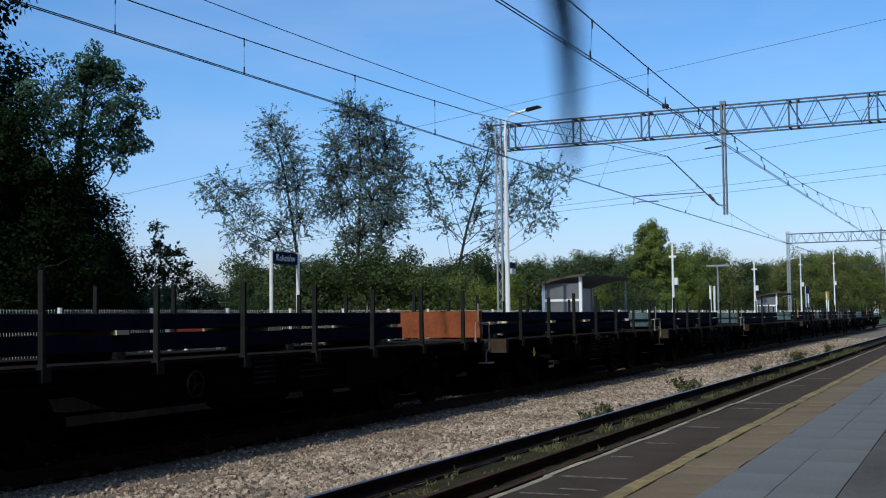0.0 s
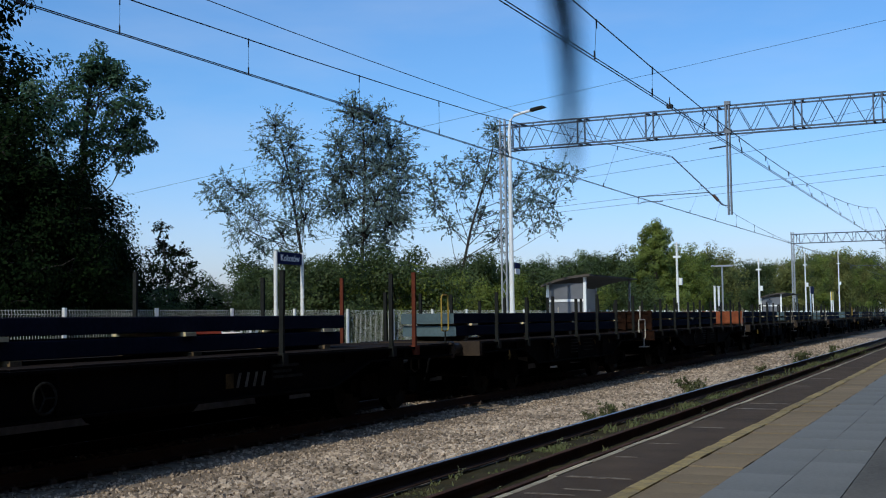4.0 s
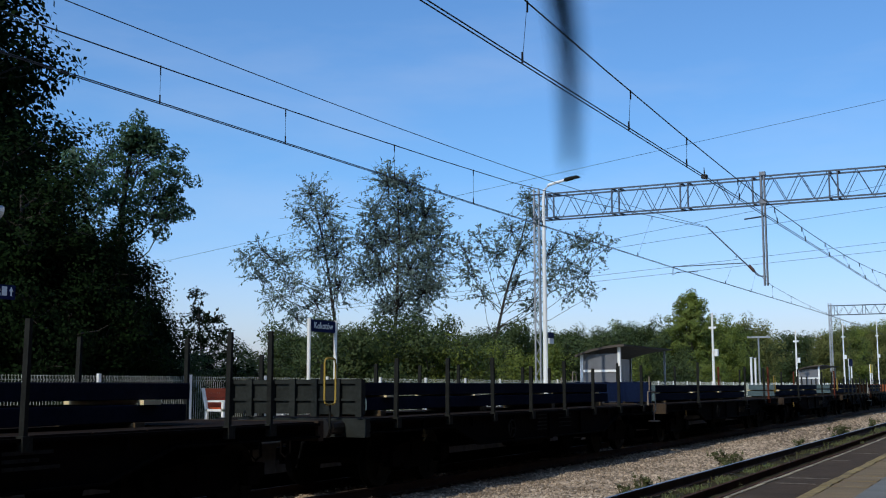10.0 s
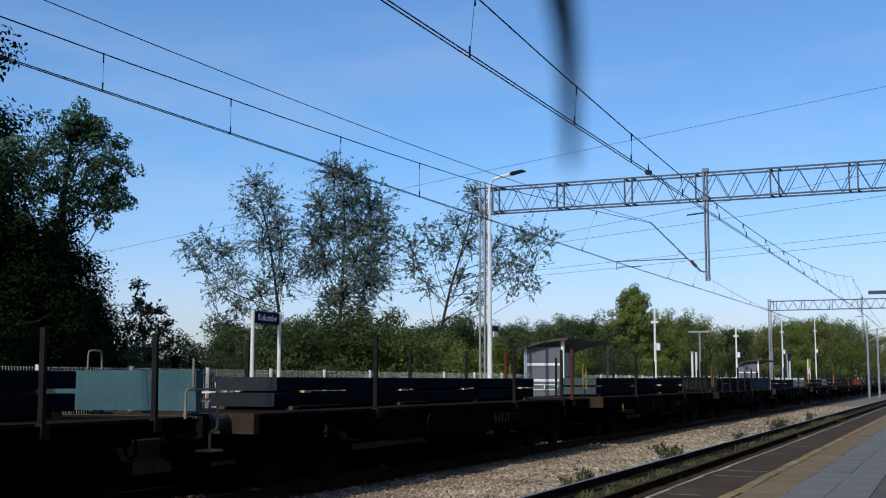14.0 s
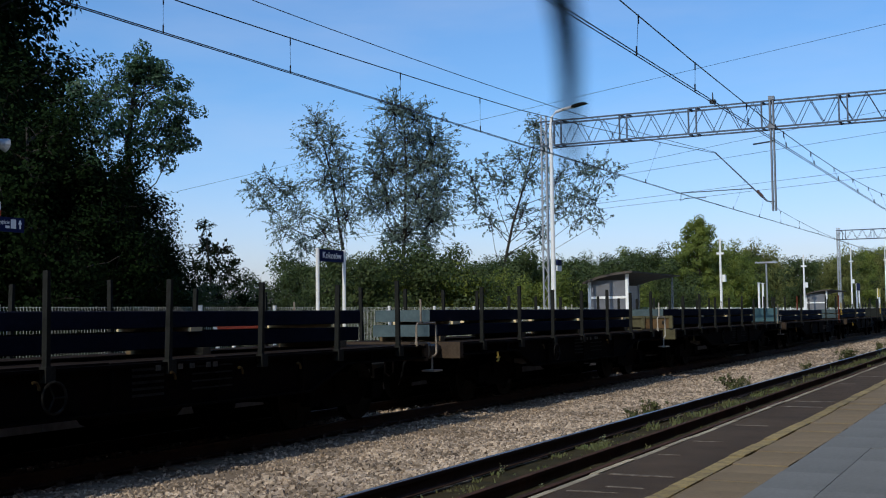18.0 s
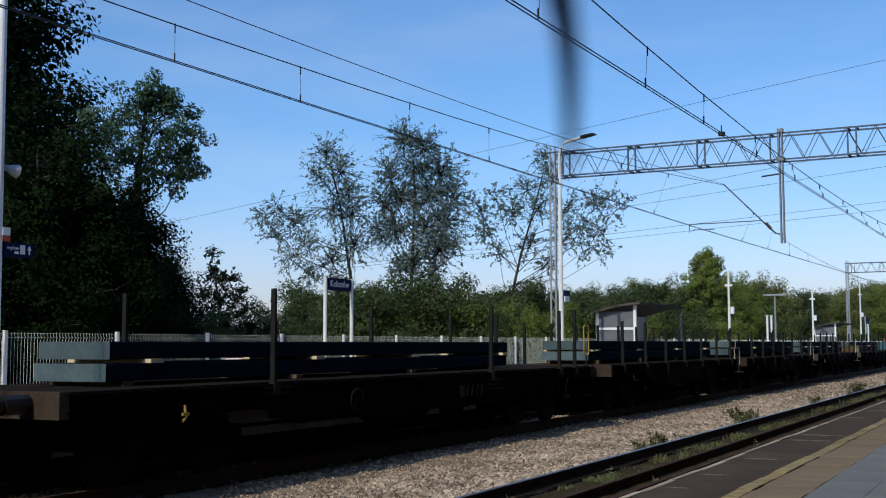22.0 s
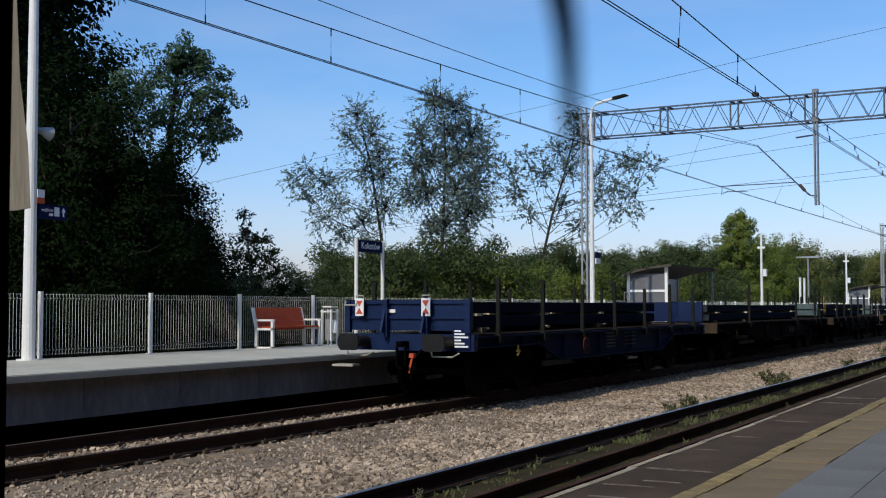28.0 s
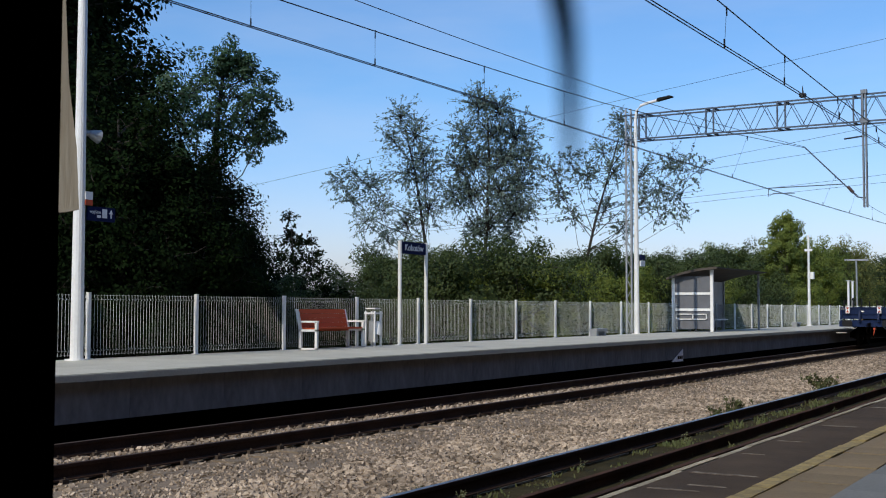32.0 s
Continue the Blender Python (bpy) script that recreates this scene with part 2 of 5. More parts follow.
    "rail_white": mat("rail_white", (0.5, 0.46, 0.38), 0.5, scale=3, fine=25),
    "rail_worn": mat("rail_worn", (0.33, 0.28, 0.215), 0.6, color2=(0.14, 0.11, 0.085), scale=5, fine=25),
    "buffer_steel": mat("buffer_steel", (0.012, 0.011, 0.012), 0.5, color2=(0.006, 0.006, 0.006), scale=5, fine=25, spec=0.3),
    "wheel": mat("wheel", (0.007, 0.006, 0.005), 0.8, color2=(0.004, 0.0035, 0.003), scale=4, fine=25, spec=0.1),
    "orange": mat("orange", (0.29, 0.08, 0.027), 0.8, color2=(0.16, 0.045, 0.018), scale=2, fine=20, bump=0.1, spec=0.2),
    "teal": mat("teal", (0.045, 0.115, 0.135), 0.7, color2=(0.03, 0.08, 0.095), scale=2, fine=20),
    "green_grey": mat("green_grey", (0.115, 0.105, 0.055), 0.85, color2=(0.055, 0.05, 0.028), scale=2, fine=20, spec=0.15),
    "panel_tan": mat("panel_tan", (0.15, 0.095, 0.045), 0.85, color2=(0.075, 0.045, 0.022), scale=3, fine=20, bump=0.15, spec=0.1),
    "board_grey": mat("board_grey", (0.028, 0.031, 0.028), 0.85, color2=(0.014, 0.016, 0.014), scale=2.5, fine=20, bump=0.15, spec=0.12),
    "emblem_pale": mat("emblem_pale", (0.11, 0.105, 0.09), 0.85, color2=(0.035, 0.033, 0.03), scale=6, fine=30, spec=0.1),
    "letter": mat("letter", (0.022, 0.021, 0.02), 0.9, color2=(0.008, 0.008, 0.007), scale=6, fine=30, spec=0.05),
    "letter_yellow": mat("letter_yellow", (0.07, 0.045, 0.014), 0.85, color2=(0.02, 0.014, 0.006), scale=6, fine=30, spec=0.1),
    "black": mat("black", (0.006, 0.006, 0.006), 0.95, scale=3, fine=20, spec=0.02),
    "old_board": mat("old_board", (0.45, 0.42, 0.36), 0.85, color2=(0.3, 0.26, 0.2), scale=6, fine=60, stretch=(1, 1, 0.1), bump=0.2),
    "insulator": mat("insulator", (0.09, 0.05, 0.035), 0.25, scale=3, fine=20),
    "brick": mat("brick", (0.14, 0.06, 0.04), 0.9, color2=(0.08, 0.036, 0.026), scale=1.5, fine=20, bump=0.3, spec=0.15),
}


# ---- mesh tools ----
class Geo:
    """Collects boxes, tubes and bars into one mesh."""

    def __init__(self):
        self.v, self.f, self.k = [], [], []

    def add(self, verts, faces, k=0):
        o = len(self.v)
        self.v += [tuple(p) for p in verts]
        self.f += [tuple(i + o for i in f) for f in faces]
        self.k += [k] * len(faces)
        return self

    def box(self, x0, x1, y0, y1, z0, z1, k=0, m=None):
        vs = [(x, y, z) for z in (z0, z1) for y in (y0, y1) for x in (x0, x1)]
        if m is not None:
            vs = [m @ Vector(p) for p in vs]
        return self.add(vs, [(0, 2, 3, 1), (4, 5, 7, 6), (0, 1, 5, 4), (2, 6, 7, 3), (0, 4, 6, 2), (1, 3, 7, 5)], k)

    def prism(self, outline, y0, y1, k=0, axis="y"):
        """An outline of (a, b) pushed from y0 to y1 along an axis; the outline lies in the other two axes."""
        n = len(outline)
        put = {"y": lambda a, b, c: (a, c, b), "x": lambda a, b, c: (c, a, b), "z": lambda a, b, c: (a, b, c)}[axis]
        vs = [put(a, b, y0) for a, b in outline] + [put(a, b, y1) for a, b in outline]
        fs = [(i, (i + 1) % n, n + (i + 1) % n, n + i) for i in range(n)] + [tuple(range(n))[::-1], tuple(range(n, 2 * n))]
        return self.add(vs, fs, k)

    def tube(self, pts, r, seg=8, k=0, r1=None, caps=True):
        """A round bar along points, tapering from r to r1."""
        pts = [Vector(p) for p in pts]
        r1 = r if r1 is None else r1
        n, vs, fs = len(pts), [], []
        for i, p in enumerate(pts):
            d = (pts[min(i + 1, n - 1)] - pts[max(i - 1, 0)]).normalized()
            a = d.cross(Vector((0, 0, 1)) if abs(d.z) < 0.9 else Vector((1, 0, 0))).normalized()
            b = d.cross(a)
            q = r + (r1 - r) * i / max(n - 1, 1)
            vs += [p + a * q * math.cos(2 * math.pi * j / seg) + b * q * math.sin(2 * math.pi * j / seg) for j in range(seg)]
        for i in range(n - 1):
            fs += [(i * seg + j, i * seg + (j + 1) % seg, (i + 1) * seg + (j + 1) % seg, (i + 1) * seg + j) for j in range(seg)]
        if caps:
            fs += [tuple(range(seg))[::-1], tuple(range((n - 1) * seg, n * seg))]
        return self.add(vs, fs, k)

    def mesh(self, name, *mats, smooth=False):
        me = bpy.data.meshes.new(name)
        me.from_pydata(self.v, [], self.f)
        for m in mats:
            me.materials.append(M[m])
        if len(mats) > 1:
            me.polygons.foreach_set("material_index", self.k)
        bm = bmesh.new()
        bm.from_mesh(me)
        bmesh.ops.recalc_face_normals(bm, faces=bm.faces)
        bm.to_mesh(me)
        bm.free()
        if smooth:
            me.polygons.foreach_set("use_smooth", [True] * len(me.polygons))
        return me


def raw_mesh(name, verts, faces, material):
    me = bpy.data.meshes.new(name)
    me.from_pydata(verts, [], faces)
    me.materials.append(M[material])
    return me


def part(name, geo, material, parent, label="", m=None, smooth=False):
    """One mesh object under a thing or under a part; geo may be a ready mesh."""
    me = geo.mesh(name, *([material] if isinstance(material, str) else material), smooth=smooth) if isinstance(geo, Geo) else geo
    ob = new(name, me)
    ob.parent = parent
    if m is not None:
        ob.matrix_basis = m
    if label:
        ob["label"] = label
    return ob


def thing(name, label, category, group="", m=None):
    ob = new(name)
    if m is not None:
        ob.matrix_basis = m
    return tagged(ob, label, category, group)


def setting(name, geo, material, label=""):
    return tagged(part(name, geo, material, None, label), kind="structure")


def lettering(name, text, size, material, parent, m, label=""):
    cu = bpy.data.curves.new(name, "FONT")
    cu.body, cu.size, cu.extrude, cu.align_x, cu.align_y = text, size, 0.004, "CENTER", "CENTER"
    tmp = bpy.data.objects.new(name, cu)
    scene.collection.objects.link(tmp)
    bpy.context.view_layer.update()
    me = bpy.data.meshes.new_from_object(tmp.evaluated_get(bpy.context.evaluated_depsgraph_get()))
    bpy.data.objects.remove(tmp)
    me.materials.clear()
    me.materials.append(M[material])
    return part(name, me, material, parent, label, m)


rng = random.Random(7)

# ---- ground, ballast and tracks ----
FAR_X, NEAR_X = -10.63, -4.975          # middle of each track
FAR_TOP, NEAR_TOP = 0.755, 0.36         # platform tops over the rail heads
Y0, Y1 = -14.0, 260.0

g = Geo()
g.add([(-3000, -3000, -0.62), (3000, -3000, -0.62), (3000, 3000, -0.62), (-3000, 3000, -0.62)], [(0, 1, 2, 3)])
setting("ground", g, "grass_ground", "grassy ground round the railway line")


# dark sheet laid where the ground under the trees is in shade
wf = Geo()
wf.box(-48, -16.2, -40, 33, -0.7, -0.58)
setting("wood_floor", wf, "shaded_floor", "near-black sheet for the shaded ground under the trees behind the fence")


def ballast_height(x, y):
    near = min(abs(x - FAR_X), abs(x - NEAR_X))
    h = -0.215 - 0.05 * max(0.0, min(1.0, (near - 1.25) / 0.6))
    return h + 0.018 * noise.noise((x * 1.7, y * 1.7, 0)) + 0.02 * noise.noise((x * 0.5, y * 0.5, 3))


xs = np.arange(-13.0, -3.05, 0.2)
ys = np.concatenate([np.arange(Y0, 60, 0.35), np.arange(60, Y1 + 1, 4.0)])
vs = [(x, y, ballast_height(x, y)) for y in ys for x in xs]
nx = len(xs)
fs = [(j * nx + i, j * nx + i + 1, (j + 1) * nx + i + 1, (j + 1) * nx + i) for j in range(len(ys) - 1) for i in range(nx - 1)]
tagged(new("ballast_bed", raw_mesh("ballast_bed", vs, fs, "ballast")), "pale crushed stone bed under the tracks", kind="structure")

# loose stones over the bed, thick where the camera is near
nr = np.random.RandomState(3)
cube = np.array([(x, y, z) for z in (-1, 1) for y in (-1, 1) for x in (-1, 1)], float)
quads = np.array([(0, 2, 3, 1), (4, 5, 7, 6), (0, 1, 5, 4), (2, 6, 7, 3), (0, 4, 6, 2), (1, 3, 7, 5)])


def scatter_stones(n, xa, xb, ya, yb, power, size, drop=0.0):
    x, y = nr.uniform(xa, xb, n), ya + (yb - ya) * nr.uniform(0, 1, n) ** power
    out = np.zeros((n, 8, 3))
    for i in range(n):
        s = nr.uniform(size[0], size[1]) * np.array([nr.uniform(0.7, 1.3), nr.uniform(0.7, 1.3), nr.uniform(0.5, 0.95)])
        q = Euler(tuple(nr.uniform(0, 6.28, 3))).to_matrix()
        c = cube * nr.uniform(0.62, 1.15, (8, 1)) * s
        out[i] = c @ np.array(q).T + (x[i], y[i], ballast_height(x[i], y[i]) + s[2] * 0.35 - drop)
    return out.reshape(-1, 3), (quads[None] + 8 * np.arange(n)[:, None, None]).reshape(-1, 4)


sets = [scatter_stones(40000, -8.4, -5.95, 3.0, 40.0, 1.5, (0.018, 0.038)), scatter_stones(9000, -9.3, -8.2, 4.0, 45.0, 1.4, (0.009, 0.02)), scatter_stones(5000, -9.3, -5.95, 38.0, 90.0, 1.3, (0.025, 0.04)),
        scatter_stones(9000, -11.33, -9.97, 5.0, 50.0, 1.3, (0.02, 0.034), -0.014), scatter_stones(3200, -9.8, -9.2, 5.0, 50.0, 1.3, (0.012, 0.026), 0.006), scatter_stones(3000, -12.4, -11.5, 6.0, 50.0, 1.2, (0.02, 0.04))]
vs, fs, o = [], [], 0
for v, f in sets:
    vs.append(v)
    fs.append(f + o)
    o += len(v)
tagged(new("ballast_stones", raw_mesh("ballast_stones", np.concatenate(vs).tolist(), np.concatenate(fs).tolist(), "stone")),
       "loose pale brown crushed stones between the tracks", "ballast", kind="stuff")

RAIL = [(-0.07, -0.172), (0.07, -0.172), (0.07, -0.158), (0.012, -0.14), (0.012, -0.045), (0.036, -0.035), (0.036, -0.003), (0.03, 0.0),
        (-0.03, 0.0), (-0.036, -0.003), (-0.036, -0.035), (-0.012, -0.045), (-0.012, -0.14), (-0.07, -0.158)]


def track(name, x, sleeper_mat, top_mat, label, half=1.25, sink=0.0, extra=()):
    base = tagged(new(name), label, kind="structure")
    for rx in (x - 0.7525, x + 0.7525, *extra):
        gg = Geo()
        dz = 0.0 if rx not in extra else -0.05
        gg.prism([(a + rx, b + dz) for a, b in RAIL], Y0, Y1)
        gg.k[7] = 0 if rx in extra or (extra and rx > x) else 1
        part("rail", gg, ("rail_rust" if rx in extra or (extra and rx > x) else "rail_side", top_mat), base)
    gg = Geo()
    gg.prism([(-half, -0.4), (half, -0.4), (half, -0.215), (half - 0.03, -0.195), (0.5, -0.2), (0.35, -0.225), (-0.35, -0.225), (-0.5, -0.2), (-half + 0.03, -0.195), (-half, -0.215)], -0.125, 0.125)
    me = gg.mesh("sleeper", sleeper_mat)
    cl = Geo()
    for rx in (-0.7525, 0.7525):
        for s in (-1, 1):
            cl.box(rx + s * 0.095 - 0.025, rx + s * 0.095 + 0.025, -0.045, 0.045, -0.2, -0.15)
            cl.tube([(rx + s * 0.105, 0, -0.16), (rx + s * 0.105, 0, -0.125)], 0.013, 6)
    clm = cl.mesh("fastening", "clip_steel")
    y, i = Y0 + 0.3, 0
    while y < 110:
        s = part("sleeper", me, sleeper_mat, base, m=pose(x, y, -sink, 0, 0, rng.uniform(-0.4, 0.4)))
        if y < 50 and not sink:
            part("fastening", clm, "clip_steel", base, m=pose(x, y, 0))
        y += 0.6 if sink == 0 else 0.65
    return base


vs, fs = [], []
xs2 = np.arange(-5.72, -3.2, 0.12)
ys2 = np.concatenate([np.arange(Y0, 50, 0.3), np.arange(50, Y1 + 1, 5.0)])
for y in ys2:
    for x in xs2:
        vs.append((x, y, -0.188 + 0.02 * noise.noise((x * 3, y * 3, 7)) - (0.06 if x in (xs2[0],) else 0)))
nn = len(xs2)
fs = [(j * nn + i, j * nn + i + 1, (j + 1) * nn + i + 1, (j + 1) * nn + i) for j in range(len(ys2) - 1) for i in range(nn - 1)]
tagged(new("track_soil", raw_mesh("track_soil", vs, fs, "soil")), "dark earthy bed of the overgrown near track", kind="structure")
track("track_1", FAR_X, "sleeper", "rail_top", "straight track of steel rails on concrete sleepers")
track("track_2", NEAR_X, "old_sleeper", "rail_top_rust", "overgrown track of rusty rails on dark sleepers", sink=0.02, extra=(-4.86,))

# ---- far platform ----
g = Geo()
g.box(-16.16, -12.30, Y0, 175, FAR_TOP - 0.09, FAR_TOP)
setting("platform_far", g, "concrete", "pale concrete platform edge slab in full sun")
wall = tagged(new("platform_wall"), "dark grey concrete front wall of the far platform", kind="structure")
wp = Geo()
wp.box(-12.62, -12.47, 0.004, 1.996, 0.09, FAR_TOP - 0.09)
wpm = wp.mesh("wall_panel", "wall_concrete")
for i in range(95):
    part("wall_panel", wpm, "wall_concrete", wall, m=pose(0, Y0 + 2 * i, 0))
# black block set back, standing for the shade under the platform
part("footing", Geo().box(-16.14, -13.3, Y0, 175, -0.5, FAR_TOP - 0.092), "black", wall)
top = tagged(new("platform_paving"), "pale grey concrete paving slabs on the far platform", kind="structure")
pv = Geo().box(-0.795, 0.795, 0.004, 0.996, 0.0, 0.012)
pvm = pv.mesh("paving_slab", "concrete")
for i in range(46):
    for j in range(2):
        part("paving_slab", pvm, "concrete", top, m=pose(-13.15 - 1.6 * j, 4.0 + i, FAR_TOP))
tri = thing("marker_plate", "white triangular marker plate with dark writing on the platform wall", "plate", m=pose(-12.44, 35.0, 0))
part("plate", Geo().prism([(-0.5, 0.03), (0.5, 0.02), (0.5, 0.40)], -0.012, 0.012, axis="x"), "sign_white", tri)
for a, b in ((-0.02, 0.13), (0.16, 0.30), (0.33, 0.44)):
    part("mark", Geo().box(0.014, 0.018, a, b, 0.1, 0.2), "black", tri)

# ---- near platform ----
near = tagged(new("platform_near"), "low old platform with a worn edge, a yellow line and grey slabs", kind="structure")
part("core", Geo().box(-3.17, 7.0, Y0, 150, -0.6, NEAR_TOP - 0.05), "asphalt_old", near)
part("asphalt_strip", Geo().box(-3.172, -2.47, Y0, 150, NEAR_TOP - 0.05, NEAR_TOP), "asphalt", near, "dark brown worn asphalt strip")
es = Geo().prism([(-3.255, NEAR_TOP - 0.16), (-3.175, NEAR_TOP - 0.16), (-3.175, NEAR_TOP + 0.006), (-3.24, NEAR_TOP + 0.004), (-3.255, NEAR_TOP - 0.012)], 0.006, 0.994)
esm = es.mesh("edge_stone", "edge_stone")
ye = Geo().box(-2.47, -2.335, 0.004, 0.496, NEAR_TOP - 0.05, NEAR_TOP + 0.006)
yem = ye.mesh("yellow_slab", "yellow_paint")
sb = Geo().box(-2.331, -1.865, 0.005, 0.495, NEAR_TOP - 0.05, NEAR_TOP)
sbm = sb.mesh("paving_slab", "slab_brown")
bl = Geo().box(0.002, 0.458, 0.002, 0.958, NEAR_TOP - 0.05, NEAR_TOP)
blm = bl.mesh("paving_slab", "slab_blue")
for i in range(100):
    y = 1.0 + i
    part("edge_stone", esm, "edge_stone", near, m=pose(rng.uniform(-0.012, 0.012), y, rng.uniform(-0.008, 0.006), 0, 0, rng.uniform(-0.3, 0.3)))
for i in range(70):
    for h in (0, 0.5):
        y = 2.0 + i + h
        part("yellow_slab", yem, "yellow_paint", near, m=pose(rng.uniform(-0.01, 0.01), y, rng.uniform(-0.005, 0.005)))
        part("paving_slab", sbm, "slab_brown", near, m=pose(0, y, rng.uniform(-0.006, 0.004)))
for i in range(45):
    for j in range(2):
        part("paving_slab", blm, "slab_blue", near, m=pose(-1.86 + 0.46 * j, 2.0 + 0.96 * i, rng.uniform(-0.004, 0.003)))
part("paving_strip", Geo().box(-1.86, -0.94, 45.2, 150, NEAR_TOP - 0.05, NEAR_TOP - 0.002), "slab_blue", near)
part("edge_strip", Geo().box(-3.26, -3.164, 101, 150, NEAR_TOP - 0.16, NEAR_TOP), "edge_stone", near)
part("yellow_strip", Geo().box(-2.47, -2.335, 72, 150, NEAR_TOP - 0.05, NEAR_TOP + 0.003), "yellow_paint", near)
part("brown_strip", Geo().box(-2.331, -1.865, 72, 150, NEAR_TOP - 0.05, NEAR_TOP), "slab_brown", near)
part("back_strip", Geo().box(-0.936, 7.0, Y0, 150, NEAR_TOP - 0.05, NEAR_TOP - 0.004), "asphalt_old", near, "rough old grey asphalt")
for k, (y, x0, x1, w) in enumerate(((6.1, -3.05, -2.7, 0.05), (6.9, -3.1, -2.85, 0.04), (7.5, -3.0, -2.6, 0.04), (8.05, -3.1, -2.72, 0.05), (8.35, -2.9, -2.6, 0.04), (9.0, -3.1, -2.55, 0.06),
                                     (10.4, -3.1, -2.9, 0.04), (11.6, -3.1, -2.8, 0.05), (13.4, -3.1, -2.7, 0.05), (16.2, -3.1, -2.55, 0.09), (17.2, -3.1, -2.5, 0.09), (21.5, -3.1, -2.8, 0.08), (24, -3.1, -2.6, 0.08))):
    part("paint_line", Geo().prism([(x0, y), (x0 + 0.4 * (x1 - x0), y - 0.01 * (k % 3)), (x1, y + 0.012 * (k % 4)), (x1 - 0.03, y + w * 0.7), (x0 + 0.6 * (x1 - x0), y + w), (x0 + 0.02, y + w * 0.8)], NEAR_TOP, NEAR_TOP + 0.004, axis="z"), "white_worn", near, "worn white painted line")

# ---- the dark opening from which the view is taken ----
booth = tagged(new("dark_booth"), "near-black wall and door post, closed by unseen walls and a roof that block the sun", kind="structure")
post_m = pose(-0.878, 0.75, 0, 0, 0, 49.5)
# post and wall coloured near black for the unlit inside
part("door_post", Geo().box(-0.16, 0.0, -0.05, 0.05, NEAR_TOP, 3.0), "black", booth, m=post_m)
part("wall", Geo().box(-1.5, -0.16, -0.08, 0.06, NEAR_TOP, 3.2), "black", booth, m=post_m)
# side, back and end walls and roof are unseen, added to keep sun out
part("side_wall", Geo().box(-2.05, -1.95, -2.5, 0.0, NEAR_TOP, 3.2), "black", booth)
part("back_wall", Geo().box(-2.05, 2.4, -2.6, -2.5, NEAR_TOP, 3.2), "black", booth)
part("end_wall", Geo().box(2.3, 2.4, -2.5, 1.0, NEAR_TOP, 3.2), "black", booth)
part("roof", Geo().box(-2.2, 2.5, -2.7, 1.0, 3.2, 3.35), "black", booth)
# unseen wall added behind the viewer, away from the tracks, to block sky light
sw = tagged(new("sky_blocker"), "plain dark brick wall added out of view behind the platform to block sky light", kind="structure")
part("wall", Geo().box(4.2, 4.6, -60.0, 75.0, NEAR_TOP, 13.5), "brick", sw)
part("eaves", Geo().box(3.7, 5.4, -60.0, 75.0, 13.5, 13.75), "roof", sw)
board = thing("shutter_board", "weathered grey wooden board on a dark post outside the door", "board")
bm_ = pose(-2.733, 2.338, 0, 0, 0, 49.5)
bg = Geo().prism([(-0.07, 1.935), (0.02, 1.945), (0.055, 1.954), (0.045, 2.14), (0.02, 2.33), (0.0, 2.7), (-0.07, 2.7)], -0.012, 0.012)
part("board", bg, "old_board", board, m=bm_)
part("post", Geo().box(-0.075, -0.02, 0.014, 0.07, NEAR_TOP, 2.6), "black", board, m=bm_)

# ---- fence on the far platform ----
FX, FSTEP = -16.05, 2.757
fence = thing("fence", "pale grey welded wire mesh fence with steel posts along the platform", "fence")
pm = Geo().box(-0.03, 0.03, -0.03, 0.03, FAR_TOP, FAR_TOP + 1.18)
pm.box(-0.034, 0.034, -0.034, 0.034, FAR_TOP + 1.17, FAR_TOP + 1.19).box(-0.06, 0.06, -0.06, 0.06, FAR_TOP, FAR_TOP + 0.012)
pmm = pm.mesh("post", "white_paint")


# the thin welded wires of all the panels
gg = Geo()
ZS = [(0.06, 0), (0.13, 0), (0.155, 0.03), (0.18, 0), (1.04, 0), (1.065, 0.03), (1.09, 0), (1.155, 0)]
for i in range(-4, 46):
    y0 = 14.42 + FSTEP * i
    part("post", pmm, "white_paint", fence, m=pose(FX, y0, 0))
    y = 0.06
    while y < FSTEP - 0.05:
        gg.tube([(FX + b, y0 + y, FAR_TOP + a) for a, b in ZS], 0.0038, 3, caps=False)
        y += 0.075
    for a, b in ((0.08, 0), (0.155, 0.03), (1.065, 0.03), (1.14, 0)):
        gg.tube([(FX + b + 0.006, y0 + 0.03, FAR_TOP + a), (FX + b + 0.006, y0 + FSTEP - 0.03, FAR_TOP + a)], 0.0018, 3)
tagged(part("wire_mesh", gg, "wire_fence", fence, "thin welded fence wires"), kind="stuff")


# ---- furniture of the far platform ----
def bench(m, label):
    b = thing("bench", label, "bench", "benches on the far platform", m)
    for y in (0.06, 1.84):
        fr = Geo()
        fr.box(0.44, 0.5, y - 0.03, y + 0.03, 0, 0.62).box(0.0, 0.06, y - 0.03, y + 0.03, 0, 0.44).box(0.0, 0.5, y - 0.03, y + 0.03, 0.0, 0.04)
        fr.box(0.0, 0.5, y - 0.03, y + 0.03, 0.40, 0.45).box(0.04, 0.52, y - 0.03, y + 0.03, 0.6, 0.64)
        fr.prism([(0.0, 0.43), (0.06, 0.43), (-0.05, 0.9), (-0.11, 0.9)], y - 0.03, y + 0.03)
        part("side_frame", fr, "white_paint", b, "white steel side frame")
    for i in range(4):
        part("seat_slat", Geo().box(0.03 + 0.115 * i, 0.13 + 0.115 * i, 0.1, 1.8, 0.45, 0.485), "bench_wood", b)
    for i in range(5):
        z = 0.4 + 0.1 * i
        x = 0.045 - 0.24 * (z - 0.43)
